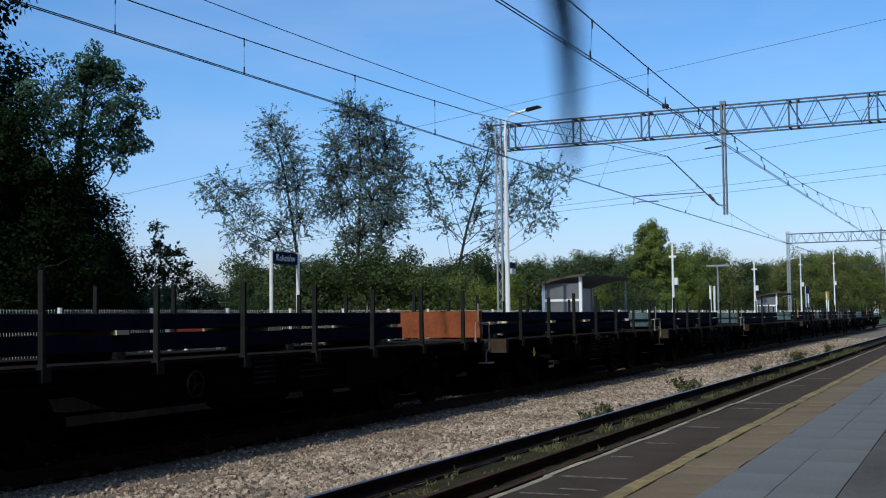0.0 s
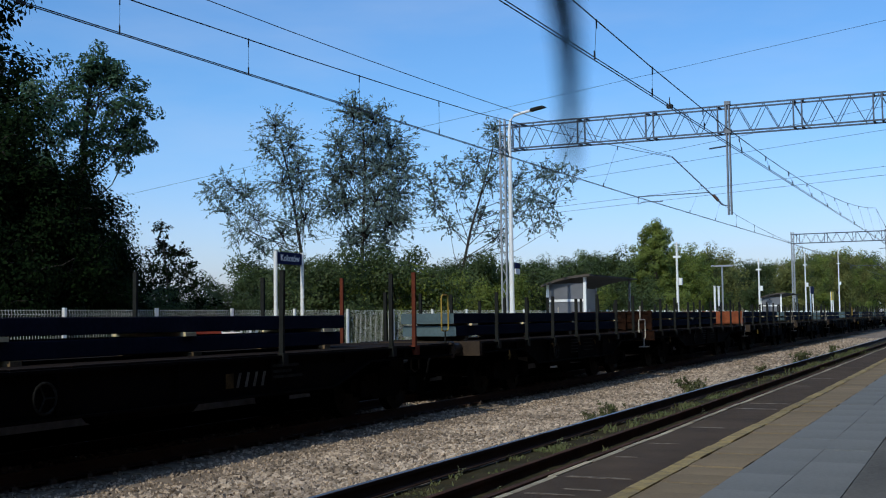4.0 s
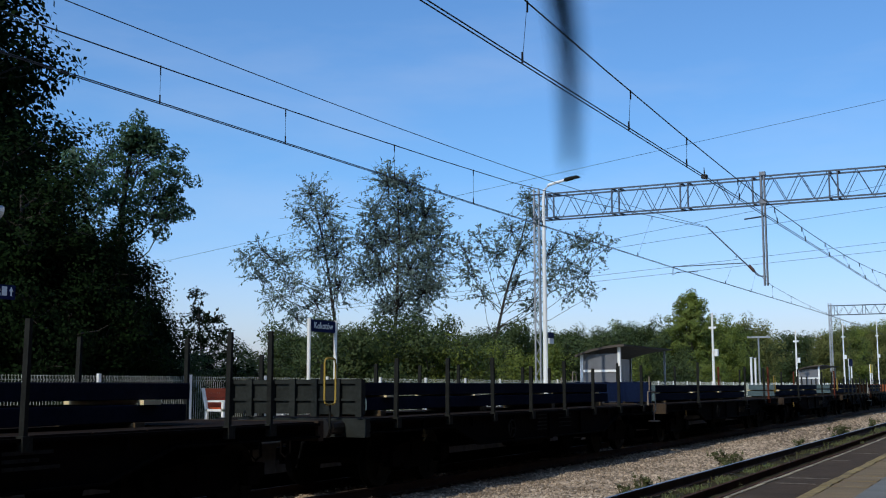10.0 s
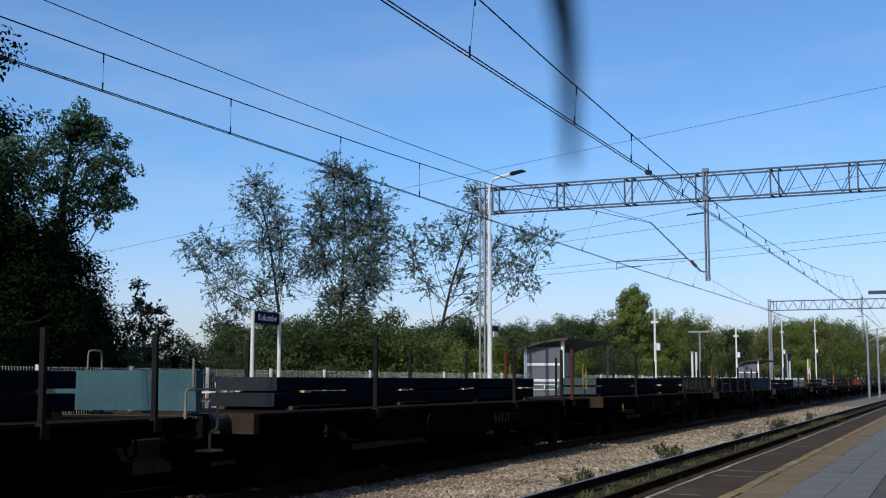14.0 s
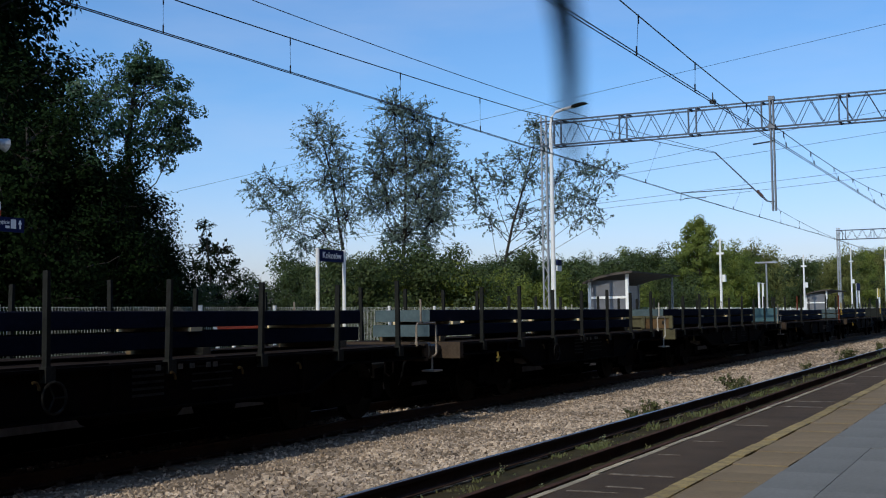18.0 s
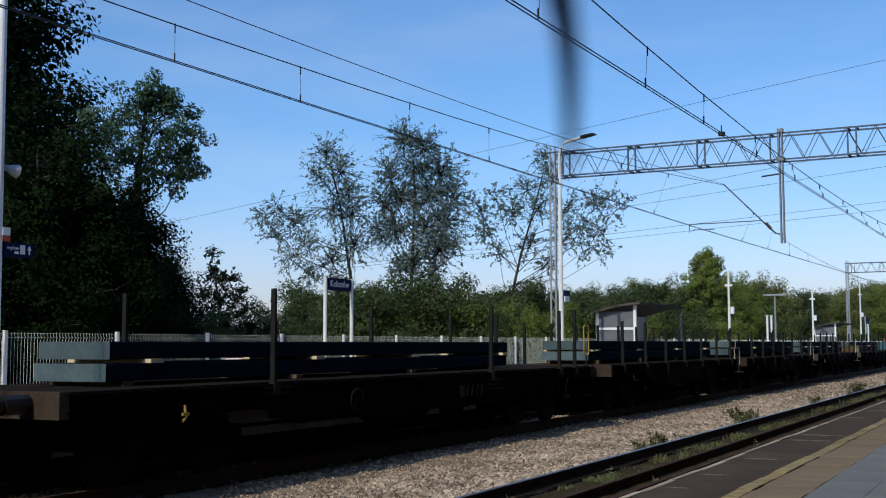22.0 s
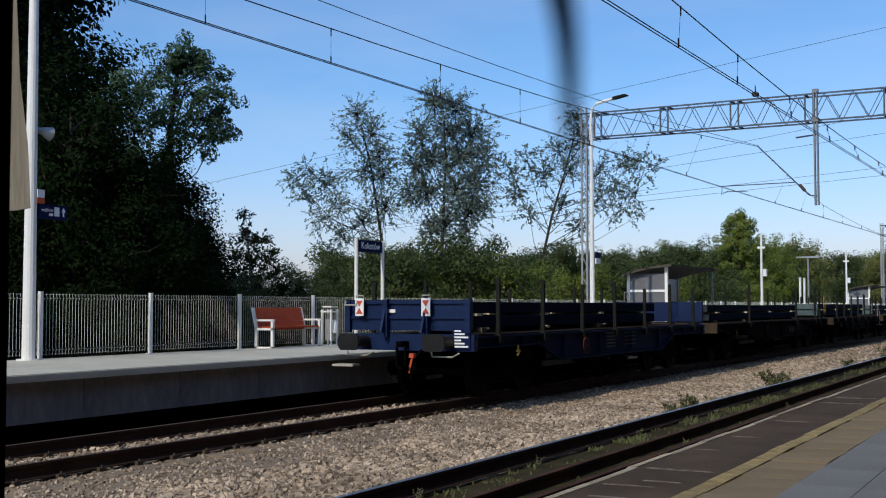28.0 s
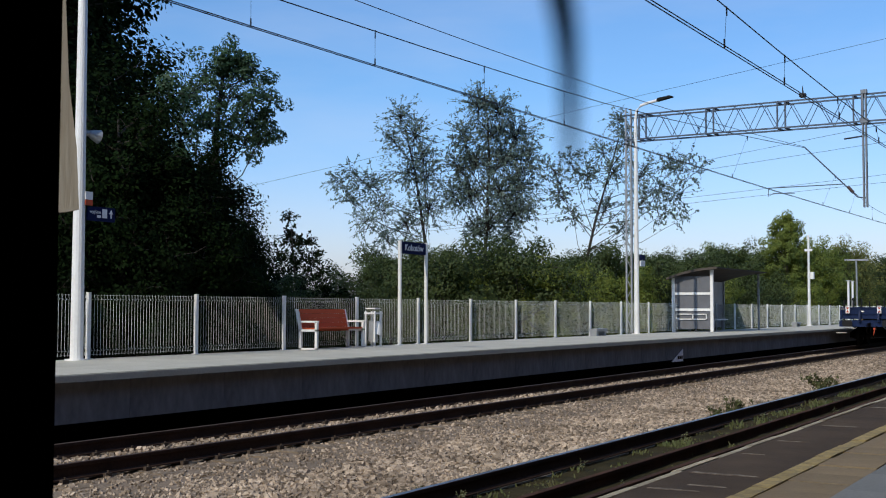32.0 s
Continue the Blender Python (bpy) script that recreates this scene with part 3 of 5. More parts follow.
        part("back_slat", Geo().prism([(x, z), (x + 0.03, z), (x + 0.006, z + 0.095), (x - 0.024, z + 0.095)], 0.1, 1.8), "bench_wood", b)
    return b


bench(pose(-15.95, 20.3, FAR_TOP), "red-brown slatted bench with white steel frames by the fence")
bn = thing("litter_bin", "pale steel litter bin with a roof and a white bag", "bin", m=pose(-15.75, 22.95, FAR_TOP))
for x in (-0.13, 0.13):
    for y in (-0.13, 0.13):
        part("leg", Geo().box(x - 0.02, x + 0.02, y - 0.02, y + 0.02, 0, 0.85), "white_paint", bn)
part("roof", Geo().box(-0.16, 0.16, -0.16, 0.16, 0.78, 0.82).box(-0.13, 0.13, -0.13, 0.13, 0.9, 0.93), "white_paint", bn)
part("basket", Geo().tube([(0, 0, 0.12), (0, 0, 0.62)], 0.115, 12), "galvanised", bn)
bag = Geo()
bag.tube([(0.1, 0.0, 0.3), (0.12, 0.02, 0.42), (0.13, 0.02, 0.52), (0.1, 0, 0.6)], 0.1, 8, r1=0.05)
part("bag", bag, "sign_white", bn, "white plastic bag")

sg = thing("station_sign", "dark blue station name board between two white posts", "sign", m=pose(-15.8, 24.8, FAR_TOP))
for y in (-0.62, 0.62):
    part("post", Geo().tube([(0, y, 0), (0, y, 2.62)], 0.046, 12).tube([(0, y, 0), (0, y, 0.02)], 0.11, 12), "white_paint", sg, smooth=False)
part("board", Geo().box(-0.03, 0.03, -0.56, 0.56, 2.3, 2.6), "sign_blue", sg)
lettering("lettering", "Kokotów", 0.23, "sign_white", sg, Matrix.Translation((0.034, 0, 2.45)) @ pose(0, 0, 0, 90, 0, 90), "white lettering")


def lamp_post(m, h, label, arm=1.4, r=0.085):
    lp = thing("lamp_post", label, "lamp post", "platform lamp posts", m)
    part("pole", Geo().tube([(0, 0, 0), (0, 0, h * 0.5), (0, 0, h - 0.5)], r, 14, r1=r * 0.62).tube([(0, 0, 0), (0, 0, 0.03)], 0.2, 12), "white_paint", lp)
    if arm:
        part("arm", Geo().tube([(0, 0, h - 0.5), (0.04, 0.0, h - 0.2), (0.22, 0, h - 0.02), (0.5, 0, h + 0.05), (arm - 0.5, 0, h + 0.12)], r * 0.55, 8), "white_paint", lp)
        part("lamp_head", Geo().prism([(arm - 0.55, h + 0.07), (arm, h + 0.17), (arm + 0.05, h + 0.2), (arm - 0.05, h + 0.24), (arm - 0.5, h + 0.18)], -0.12, 0.12), "post_steel", lp)
    return lp


lp1 = lamp_post(pose(-15.75, 13.9, FAR_TOP), 8.4, "tall white tapered lamp post with a loudspeaker and a blue sign", r=0.115)
sp = Geo()
sp.tube([(0, 0.1, 3.98), (0, 0.2, 3.98)], 0.05, 10).tube([(0, 0.2, 3.98), (0.02, 0.28, 3.96), (0.04, 0.38, 3.94)], 0.06, 14, r1=0.125)
part("loudspeaker", sp, "galvanised", lp1, "grey horn loudspeaker")
part("exit_sign", Geo().box(0.05, 0.09, 0.12, 0.74, 2.44, 2.69), "sign_blue", lp1, "dark blue sign with white pictograms")
part("small_plate", Geo().box(0.10, 0.115, 0.04, 0.2, 2.8, 2.94), "sign_white", lp1)
part("warning_plate", Geo().box(0.10, 0.115, 0.04, 0.2, 2.70, 2.795), "sign_red", lp1)
part("pictogram", Geo().box(0.09, 0.096, 0.44, 0.55, 2.5, 2.66), "sign_white", lp1)
part("arrow", Geo().prism([(0.6, 2.58), (0.645, 2.66), (0.69, 2.58), (0.66, 2.58), (0.66, 2.5), (0.63, 2.5), (0.63, 2.58)], 0.09, 0.096, axis="x"), "sign_white", lp1)
lettering("exit_word", "wyjście", 0.085, "sign_white", lp1, Matrix.Translation((0.092, 0.28, 2.60)) @ pose(0, 0, 0, 90, 0, 90))
for a, b, z in ((0.32, 0.41, 2.50),):
    part("bar", Geo().box(0.09, 0.096, a, b, z, z + 0.045), "sign_white", lp1)
lp2 = lamp_post(pose(-15.75, 40.0, FAR_TOP), 8.45, "tall white lamp post with a curved arm beside the lattice mast", r=0.098)
part("sign", Geo().box(0.1, 0.14, 0.05, 0.5, 2.72, 2.92), "sign_blue", lp2)
part("sign_plate", Geo().box(0.1, 0.14, 0.05, 0.5, 2.5, 2.7), "sign_white", lp2)
for y, h, arm in ((66.2, 5.6, 0), (93.5, 5.8, 0), (120.5, 7.6, 0), (151, 9.3, 0)):
    p = lamp_post(pose(-15.8, y, FAR_TOP), h, "slim white lamp post on the far platform", arm=arm, r=0.085)
    part("control_box", Geo().box(0.0, 0.25, 0.05, 0.3, h * 0.47, h * 0.47 + 0.4), "white_paint", p)
    part("bracket", Geo().box(-0.2, 0.2, -0.06, 0.06, h * 0.75, h * 0.75 + 0.12), "white_paint", p)
for y, z in ((76.5, 2.75), (77.8, 2.75)):
    q = thing("short_post", "short white steel post on the far platform", "post", "short white posts", pose(-15.8, y, FAR_TOP))
    part("pole", Geo().tube([(0, 0, 0), (0, 0, z)], 0.07, 10), "white_paint", q)
    part("cap", Geo().tube([(0, 0, z), (0, 0, z + 0.03)], 0.12, 10), "white_paint", q)
tl = thing("floodlight_mast", "thin grey mast with a flat double lamp", "lamp post", m=pose(-19.5, 97.6, -0.3))
part("pole", Geo().tube([(0, 0, 0), (0, 0, 6.0)], 0.09, 8, r1=0.07), "galvanised", tl)
part("lamp_bar", Geo().box(-0.9, 0.9, -0.15, 0.15, 5.95, 6.08), "galvanised", tl)
for y, w, h, z, col, lab in ((125.4, 2.3, 0.75, 3.3, "sign_blue", "dark blue hanging sign on a post"), (143.6, 2.2, 1.0, 2.9, "sign_yellow", "yellow notice board on two posts")):
    q = thing("platform_sign", lab, "sign", m=pose(-15.8, y, FAR_TOP))
    part("board", Geo().box(-0.04, 0.04, -w / 2, w / 2, z - h / 2, z + h / 2), col, q)
    for s in (-1, 1):
        part("post", Geo().tube([(-0.06, s * w * 0.4, 0), (-0.06, s * w * 0.4, z + h / 2)], 0.07, 8), "white_paint", q)


def shelter(m, length, label):
    s = thing("platform_shelter", label, "shelter", "platform shelters", m)
    # x: to the track; y: along the platform
    for x, h in ((0.0, 2.5), (-1.6, 2.2)):
        part("post", Geo().box(x - 0.06, x + 0.06, -0.06, 0.06, 0, h), "white_paint", s)
        part("post", Geo().box(x - 0.04, x + 0.04, length - 0.04, length + 0.04, 0, h), "galvanised", s)
    arch = [(0.3, 2.60), (0.1, 2.59), (-0.5, 2.53), (-1.1, 2.41), (-1.6, 2.26), (-1.8, 2.18)]
    part("roof", Geo().prism(arch + [(a, b - 0.05) for a, b in arch[::-1]], -0.25, length + 0.3), "roof", s, "thin curved grey roof")
    part("roof_edge", Geo().prism([(a, b + 0.015) for a, b in arch] + [(a, b - 0.08) for a, b in arch[::-1]], -0.31, -0.25), "roof", s)
    for i in range(3):
        part("back_panel", Geo().box(-1.64, -1.6, 0.05 + i * length / 3, (i + 1) * length / 3, 0.12, 2.15), "panel_light", s, "pale translucent back panel")
    part("side_panel", Geo().box(-1.54, -0.06, -0.015, 0.015, 0.12, 2.25), "shelter_panel", s)
    for z in (0.85, 1.5):
        part("side_rail", Geo().box(-1.54, -0.06, -0.05, 0.03, z, z + 0.1), "white_paint", s)
    part("seat", Geo().box(-1.3, -0.95, 0.5, length - 1.5, 0.44, 0.5), "white_paint", s, "white seat")
    for y in (0.6, length - 1.6):
        part("seat_leg", Geo().box(-1.2, -1.1, y - 0.03, y + 0.03, 0, 0.44), "galvanised", s)
    part("info_frame", Geo().box(-1.5, -0.2, -0.07, -0.055, 0.5, 0.54).box(-1.5, -0.2, -0.07, -0.055, 0.7, 0.74).box(-1.5, -1.46, -0.07, -0.055, 0.5, 0.74).box(-0.24, -0.2, -0.07, -0.055, 0.5, 0.74).box(-0.8, -0.76, -0.07, -0.055, 0.5, 0.74), "white_paint", s)
    return s


shelter(pose(-14.6, 45.2, FAR_TOP), 6.6, "grey platform shelter with a curved roof and white posts")
shelter(pose(-14.6, 96.5, FAR_TOP), 9.0, "distant grey platform shelter with a curved roof")
for y in (36.4, 63.0):
    sx = thing("seat_block", "low pale grey concrete seat by the fence", "seat", "low pale seats", pose(-15.75, y, FAR_TOP))
    part("seat", Geo().box(-0.15, 0.15, -0.4, 0.5, 0.16, 0.25), "galvanised", sx)
    for yy in (-0.3, 0.4):
        part("foot", Geo().box(-0.12, 0.12, yy - 0.07, yy + 0.07, 0, 0.16), "galvanised", sx)

# ---- overhead line ----
def truss(gg, x0, x1, y, z0, z1, half=0.32, step=0.95):
    for yy in (y - half, y + half):
        for z in (z0, z1):
            gg.box(x0, x1, yy - 0.027, yy + 0.027, z - 0.027, z + 0.027)
        n = int((x1 - x0) / step)
        st = (x1 - x0) / n
        for i in range(n):
            a, b = x0 + i * st, x0 + (i + 0.5) * st
            gg.tube([(a, yy, z0), (b, yy, z1)], 0.0125, 4).tube([(b, yy, z1), (a + st, yy, z0)], 0.0125, 4)
    for i in range(int((x1 - x0) / 2.6) + 1):
        x = x0 + 0.6 + i * 2.6
        for dx in (0, 0.28):
            gg.box(x + dx - 0.03, x + dx + 0.03, y - half, y + half, z1 - 0.03, z1 + 0.03).box(x + dx - 0.03, x + dx + 0.03, y - half, y + half, z0 - 0.03, z0 + 0.03)
            gg.box(x + dx - 0.025, x + dx + 0.025, y - half - 0.03, y - half + 0.03, z0, z1)


def portal(y, z0, z1, drop, label):
    p = thing("catenary_portal", label, "catenary portal", "portals over the tracks", pose(0, y, 0))
    gg = Geo()
    truss(gg, -16.6, 3.4, 0, z0, z1)
    part("lattice_beam", gg, "truss_steel", p, "grey steel lattice beam")
    for x in (-16.45, 3.4):
        gm = Geo()
        for dx in (-0.1, 0.1):
            gm.box(x + dx - 0.028, x + dx + 0.028, -0.31, -0.25, -0.6, z1 + 0.25).box(x + dx - 0.028, x + dx + 0.028, 0.25, 0.31, -0.6, z1 + 0.25)
        for i in range(12):
            z = -0.2 + i * (z1 / 12)
            gm.tube([(x - 0.1, -0.28, z), (x + 0.1, -0.28, z + z1 / 24)], 0.02, 4).tube([(x + 0.1, -0.28, z + z1 / 24), (x - 0.1, -0.28, z + z1 / 12)], 0.02, 4)
        part("lattice_mast", gm, "galvanised", p)
    dp = Geo().box(-0.075, -0.025, -0.07, 0.07, drop, z1 + 0.1).box(0.025, 0.075, -0.07, 0.07, drop, z1 + 0.1).box(-0.12, 0.12, -0.1, 0.1, z0 - 0.08, z0 + 0.06).box(-0.1, 0.1, -0.09, 0.09, z1, z1 + 0.13)
    part("drop_post", dp, "mast_steel", p, m=pose(-7.82, -0.45, 0))
    for x0, sgn in ((FAR_X, 1), (NEAR_X, -1)):
        br = Geo()
        if sgn > 0:
            br.tube([(-7.82, -0.45, drop + 0.32), (-8.08, -0.45, drop + 0.36), (-9.84, -0.45, drop + 2.2)], 0.026, 6)
            br.tube([(-8.5, -0.45, drop + 0.83), (-11.1, -0.45, drop + 0.82)], 0.019, 6)
            br.tube([(-11.1, -0.45, drop + 0.82), (-11.12, -0.45, drop + 0.52), (-10.95, -0.45, drop + 0.62), (-10.2, -0.45, drop + 0.6)], 0.015, 6)
            part("insulator", Geo().tube([(-8.22, -0.45, drop + 0.52), (-8.4, -0.45, drop + 0.74)], 0.055, 8), "insulator", p)
        br.tube([(-8.5, -0.45, drop + 2.38), (-7.82, -0.45, drop + 2.44)], 0.03, 6)
        part("bracket", br, "truss_steel", p)
    return p


portal(41.3, 8.1, 9.03, 5.14, "galvanised lattice portal spanning both tracks with a drop post")
portal(117.0, 8.5, 9.4, 5.3, "distant galvanised lattice portal over the tracks")
for x, y, h in ((-8.4, 131, 8.0), (-7.9, 140, 7.6), (-7.6, 168, 7.5), (-7.4, 226, 7.5)):
    mt = thing("catenary_mast", "pale concrete catenary mast with a bracket", "mast", "distant masts", pose(x, y, -0.5))
    part("mast", Geo().tube([(0, 0, 0), (0, 0, h + 0.5)], 0.12, 8, r1=0.09), "galvanised", mt)
    part("bracket", Geo().tube([(0, 0, h - 0.6), (2.6, 0, h - 0.2)], 0.05, 6).tube([(0, 0, h - 1.8), (2.4, 0, h - 0.3)], 0.05, 6), "galvanised", mt)


nl = thing("arm_lamp", "dark lamp on a slanting arm over the near platform", "lamp post", m=pose(1.2, 38, NEAR_TOP))
part("pole", Geo().tube([(0, 0, 0), (0, 0, 3.2)], 0.08, 10), "galvanised", nl)
part("arm", Geo().tube([(0, 0, 2.6), (-2.6, 0, 3.85), (-3.0, 0, 3.98)], 0.05, 8), "truss_steel", nl)
part("lamp_head", Geo().box(-3.55, -2.95, -0.1, 0.1, 3.96, 4.06), "truss_steel", nl)
nb = thing("hanging_board", "beige board on a post of the near platform", "sign", m=pose(0, 30, NEAR_TOP))
part("board", Geo().box(-0.87, 0.4, -0.03, 0.03, 2.95, 3.6), "edge_stone", nb)
part("post", Geo().tube([(0.3, 0.06, 0), (0.3, 0.06, 3.6)], 0.05, 8), "galvanised", nb)


def catenary(x_mid, x_at, y_supports, z_contact, z_top, sag, label, hang, clamps=(), pull=0.0):
    """Twin contact wires through (y, z) points, a sagging messenger wire and droppers; x_at gives the sideways place, pull how far the portal's bracket draws the messenger aside."""
    c = thing("overhead_wire", label, "overhead line", "overhead lines")

    def cz(y):
        return float(np.interp(y, [q[0] for q in z_contact], [q[1] for q in z_contact]))

    def mz(y):
        for a, b in zip(y_supports[:-1], y_supports[1:]):
            if a <= y <= b:
                return z_top - sag * (1 - (2 * (y - a) / (b - a) - 1) ** 2)
        return z_top

    def mx(y):
        return x_mid + pull * max(0.0, 1 - abs(y - 41) / 16)
    for dx in (-0.03, 0.03):
        part("contact_wire", Geo().tube([(x_at(y) + dx, y, cz(y)) for y in np.arange(Y0 - 30, 270, 6.0)], 0.0085, 5), "cable", c)
    part("messenger_wire", Geo().tube([(mx(y), y, mz(y)) for y in np.arange(y_supports[0], y_supports[-1], 4.0)], 0.010, 5), "cable", c)
    for y in hang:
        x, zc, zt = x_at(y), cz(y), mz(y)
        part("dropper", Geo().tube([(x, y, zc), (mx(y), y, zt + 0.02)], 0.0035, 4).tube([(x, y, zc - 0.01), (x, y, zc + 0.12)], 0.014, 4).tube([(mx(y), y, zt - 0.12), (mx(y), y, zt + 0.02)], 0.012, 4), "cable", c)
    for y in clamps:
        x, zc = x_at(y), cz(y)
        part("wire_clamp", Geo().box(x - 0.05, x + 0.05, y - 0.06, y + 0.06, zc - 0.03, zc + 0.035).tube([(x, y, zc + 0.03), (x, y - 0.02, zc + 0.17)], 0.018, 5, r1=0.006), "cable", c, "dark wire clamp with a short upright")
    return c


SUP = (-35.0, 41.0, 117.0, 193.0, 269.0)
SUP_NEAR = (-81.0, -7.0, 67.0, 141.0, 215.0, 289.0)
catenary(FAR_X, lambda y: FAR_X, SUP, ((-44, 5.5), (12, 5.63), (41, 5.76), (73, 6.05), (117, 6.1), (270, 6.1)), 7.33, 1.25, "twin contact wires and messenger wire over the far track", [5.2, 8.6, 12.4, 15.5, 19.2, 22.8, 26.9, 31, 35, 47, 52, 57, 62, 68, 74, 80], pull=0.78)
catenary(NEAR_X, lambda y: float(np.interp(y, (-7, 67, 141, 215, 289), (-5.2, -4.6, -5.3, -4.6, -5.3))), SUP_NEAR, ((-44, 5.44), (270, 5.44)), 7.36, 1.57, "twin contact wires and messenger wire over the near track",
         [8.2, 12.2, 16.2, 19.4, 23.4, 27.3, 31, 35, 39, 43, 47, 52, 57, 62, 68, 74, 80], clamps=(20.6,))
w = thing("feeder_wire", "thin feeder wire along the far track", "wire")
part("wire", Geo().tube([(FAR_X + 0.78 * max(0.0, 1 - (41 - y) / 13), y, 6.60 + 0.013 * (y - 14.6) + 0.001 * (y - 14.6) ** 2 - 0.28 * max(0.0, 1 - (41 - y) / 13)) for y in np.linspace(0, 41, 16)], 0.008, 4), "cable", w)
for a, b in (((-38.24, 70, 14.08), (-1.23, 70, 18.77)), ((-45.49, 110, 15.06), (-2.17, 110, 20.8)), ((-44.2, 110, 14.65), (-2.25, 110, 18.45)), ((-60.3, 150, 16.17), (-3.2, 150, 19.9)), ((-60.3, 150, 15.46), (-3.2, 150, 18.79))):
    w = thing("power_line", "thin power line crossing over the tracks", "wire", "crossing power lines")
    a, b = Vector(a), Vector(b)
    far = b + (b - a) * 1.5
    part("wire", Geo().tube([(a - (b - a) * 0.6).lerp(far, i / 16) for i in range(17)], 0.00012 * a.y + 0.003, 4), "cable", w)

# ---- trees ----
def leaf_cloud(n, centres, spread, size, r, shell=0.4, long=0.55):
    """Leaf quads on the outer shells of clumps round the centres, turned outwards as leaves turn to the light."""
    cs = np.array(centres)
    c = cs[r.randint(0, len(cs), n)]
    w = r.normal(0, 1, (n, 3))
    w /= np.linalg.norm(w, axis=1)[:, None]
    p = c + w * (1 - shell * r.uniform(0, 1, (n, 1)) ** 1.3) * 1.3 * np.array(spread)
    out = p - cs.mean(0)
    out /= np.linalg.norm(out, axis=1)[:, None] + 1e-6
    q = 0.75 * w + 0.5 * out + np.array((0, 0, 0.25)) + r.normal(0, 0.42, (n, 3))
    q /= np.linalg.norm(q, axis=1)[:, None]
    a = np.cross(q, r.normal(0, 1, (n, 3)))
    a /= np.linalg.norm(a, axis=1)[:, None]
    b = np.cross(q, a)
    s = r.uniform(size[0], size[1], (n, 1))
    v = np.stack([p - a * s, p + b * s * long, p + a * s, p - b * s * long], 1)
    return v.reshape(-1, 3), np.arange(n * 4).reshape(-1, 4)


def grow(seed, height, width, trunk_r, limbs, clear, n_leaves, size, leaf, spread, up=0.7, shape=0.5):
    """Meshes of a tree: a trunk with limbs and twigs, and a crown of leaves round the twig ends."""
    r = np.random.RandomState(seed)
    gg, ends = Geo(), []
    lean = r.normal(0, 0.03, 2) * height
    spine = [Vector((lean[0] * (i / 6) ** 1.5 + r.normal(0, 0.012) * height * (i > 0), lean[1] * (i / 6) ** 1.5 + r.normal(0, 0.012) * height * (i > 0), height * 0.92 * i / 6)) for i in range(7)]
    gg.tube(spine, trunk_r, 8, r1=trunk_r * 0.15)

    def on_spine(f):
        f = max(0.0, min(0.999, f)) * 6
        i = int(f)
        return spine[i].lerp(spine[i + 1], f - i)

    for i in range(limbs):
        f = clear + (1 - clear) * (i + r.uniform(0, 1)) / limbs * 0.95
        a = on_spine(f)
        az = i * 2.4 + r.uniform(-0.5, 0.5)
        ln = width * (0.45 + 0.55 * math.sin(math.pi * min(1.0, ((f - clear) / (1 - clear)) * (1 - shape) + shape * 0.6 + 0.05))) * r.uniform(0.65, 1.1)
        d = Vector((math.cos(az), math.sin(az), up * r.uniform(0.6, 1.3)))
        d.normalize()
        pts = [a]
        for k in range(4):
            pts.append(pts[-1] + (d + Vector(r.normal(0, 0.16, 3)) + Vector((0, 0, 0.05 * k))) * ln / 4)
        rr = trunk_r * (0.55 - 0.32 * f)
        gg.tube(pts, rr, 5, r1=rr * 0.2, caps=False)
        for k in range(9):
            b0 = pts[1 + k % 4]
            tw = [b0]
            dd = (d + Vector(r.normal(0, 0.6, 3))).normalized()
            for _ in range(3):
                tw.append(tw[-1] + (dd + Vector(r.normal(0, 0.25, 3))) * ln * r.uniform(0.08, 0.15))
            gg.tube(tw, rr * 0.28, 4, r1=rr * 0.08, caps=False)
            ends += [tuple(tw[-1]), tuple(tw[-2])]
        ends += [tuple(pts[-1]), tuple(pts[-2])]
    ends = [ends[k] for k in r.permutation(len(ends))[:len(ends) // 2]] + [tuple(spine[-1])]
    wood = gg.mesh("trunk", "bark")
    v, f = leaf_cloud(n_leaves, ends, (spread * 1.15, spread * 1.15, spread * 0.9), size, r)
    return wood, raw_mesh("crown", v.tolist(), f.tolist(), leaf)


def lobed(seed, trunk, trunk_r, lobes, leaf, twigs, per_twig, size, depth=0.6, twig_r=0.011, dense=0):
    """A tree whose crown is a set of lobes (x, z, radius): limbs reach from the trunk to the lobes, twigs spray out of them, leaves sit along the twigs."""
    r = np.random.RandomState(seed)
    gg = Geo()
    spine = [Vector((x, y, z)) for x, y, z in trunk]
    gg.tube(spine, trunk_r, 8, r1=trunk_r * 0.3)
    spine = [a.lerp(b, k / 6) for a, b in zip(spine[:-1], spine[1:]) for k in range(6)] + [spine[-1]]
    pts, axes, mids = [], [], []
    for x, z, rad, *deep in lobes:
        rad *= 1.22
        c = Vector((x, deep[0] if deep else r.uniform(-1, 1) * depth * (1 + 0.35 * abs(x)), z))
        high = z * r.uniform(0.58, 0.8) if abs(x - spine[-1].x) > 0.8 else z - 1.2 * rad
        best = min(spine[6:], key=lambda p: abs(p.z - high))
        mid = best.lerp(c, 0.5) + Vector((r.normal(0, 0.1), r.normal(0, 0.1), -0.10 * (c - best).length))
        rr = trunk_r * 0.2 * min(1.3, 0.6 + rad * 0.5)
        gg.tube([best, best.lerp(mid, 0.5), mid, mid.lerp(c, 0.55) + Vector((0, 0, 0.05)), c], rr, 5, r1=rr * 0.3, caps=False)
        mids.append(tuple(c))
        for k in range(int(twigs * rad * rad) + 3):
            d = Vector(r.normal(0, 1, 3)) + Vector((0, 0, 0.35))
            d.normalize()
            a = c.lerp(mid, r.uniform(0, 0.35))
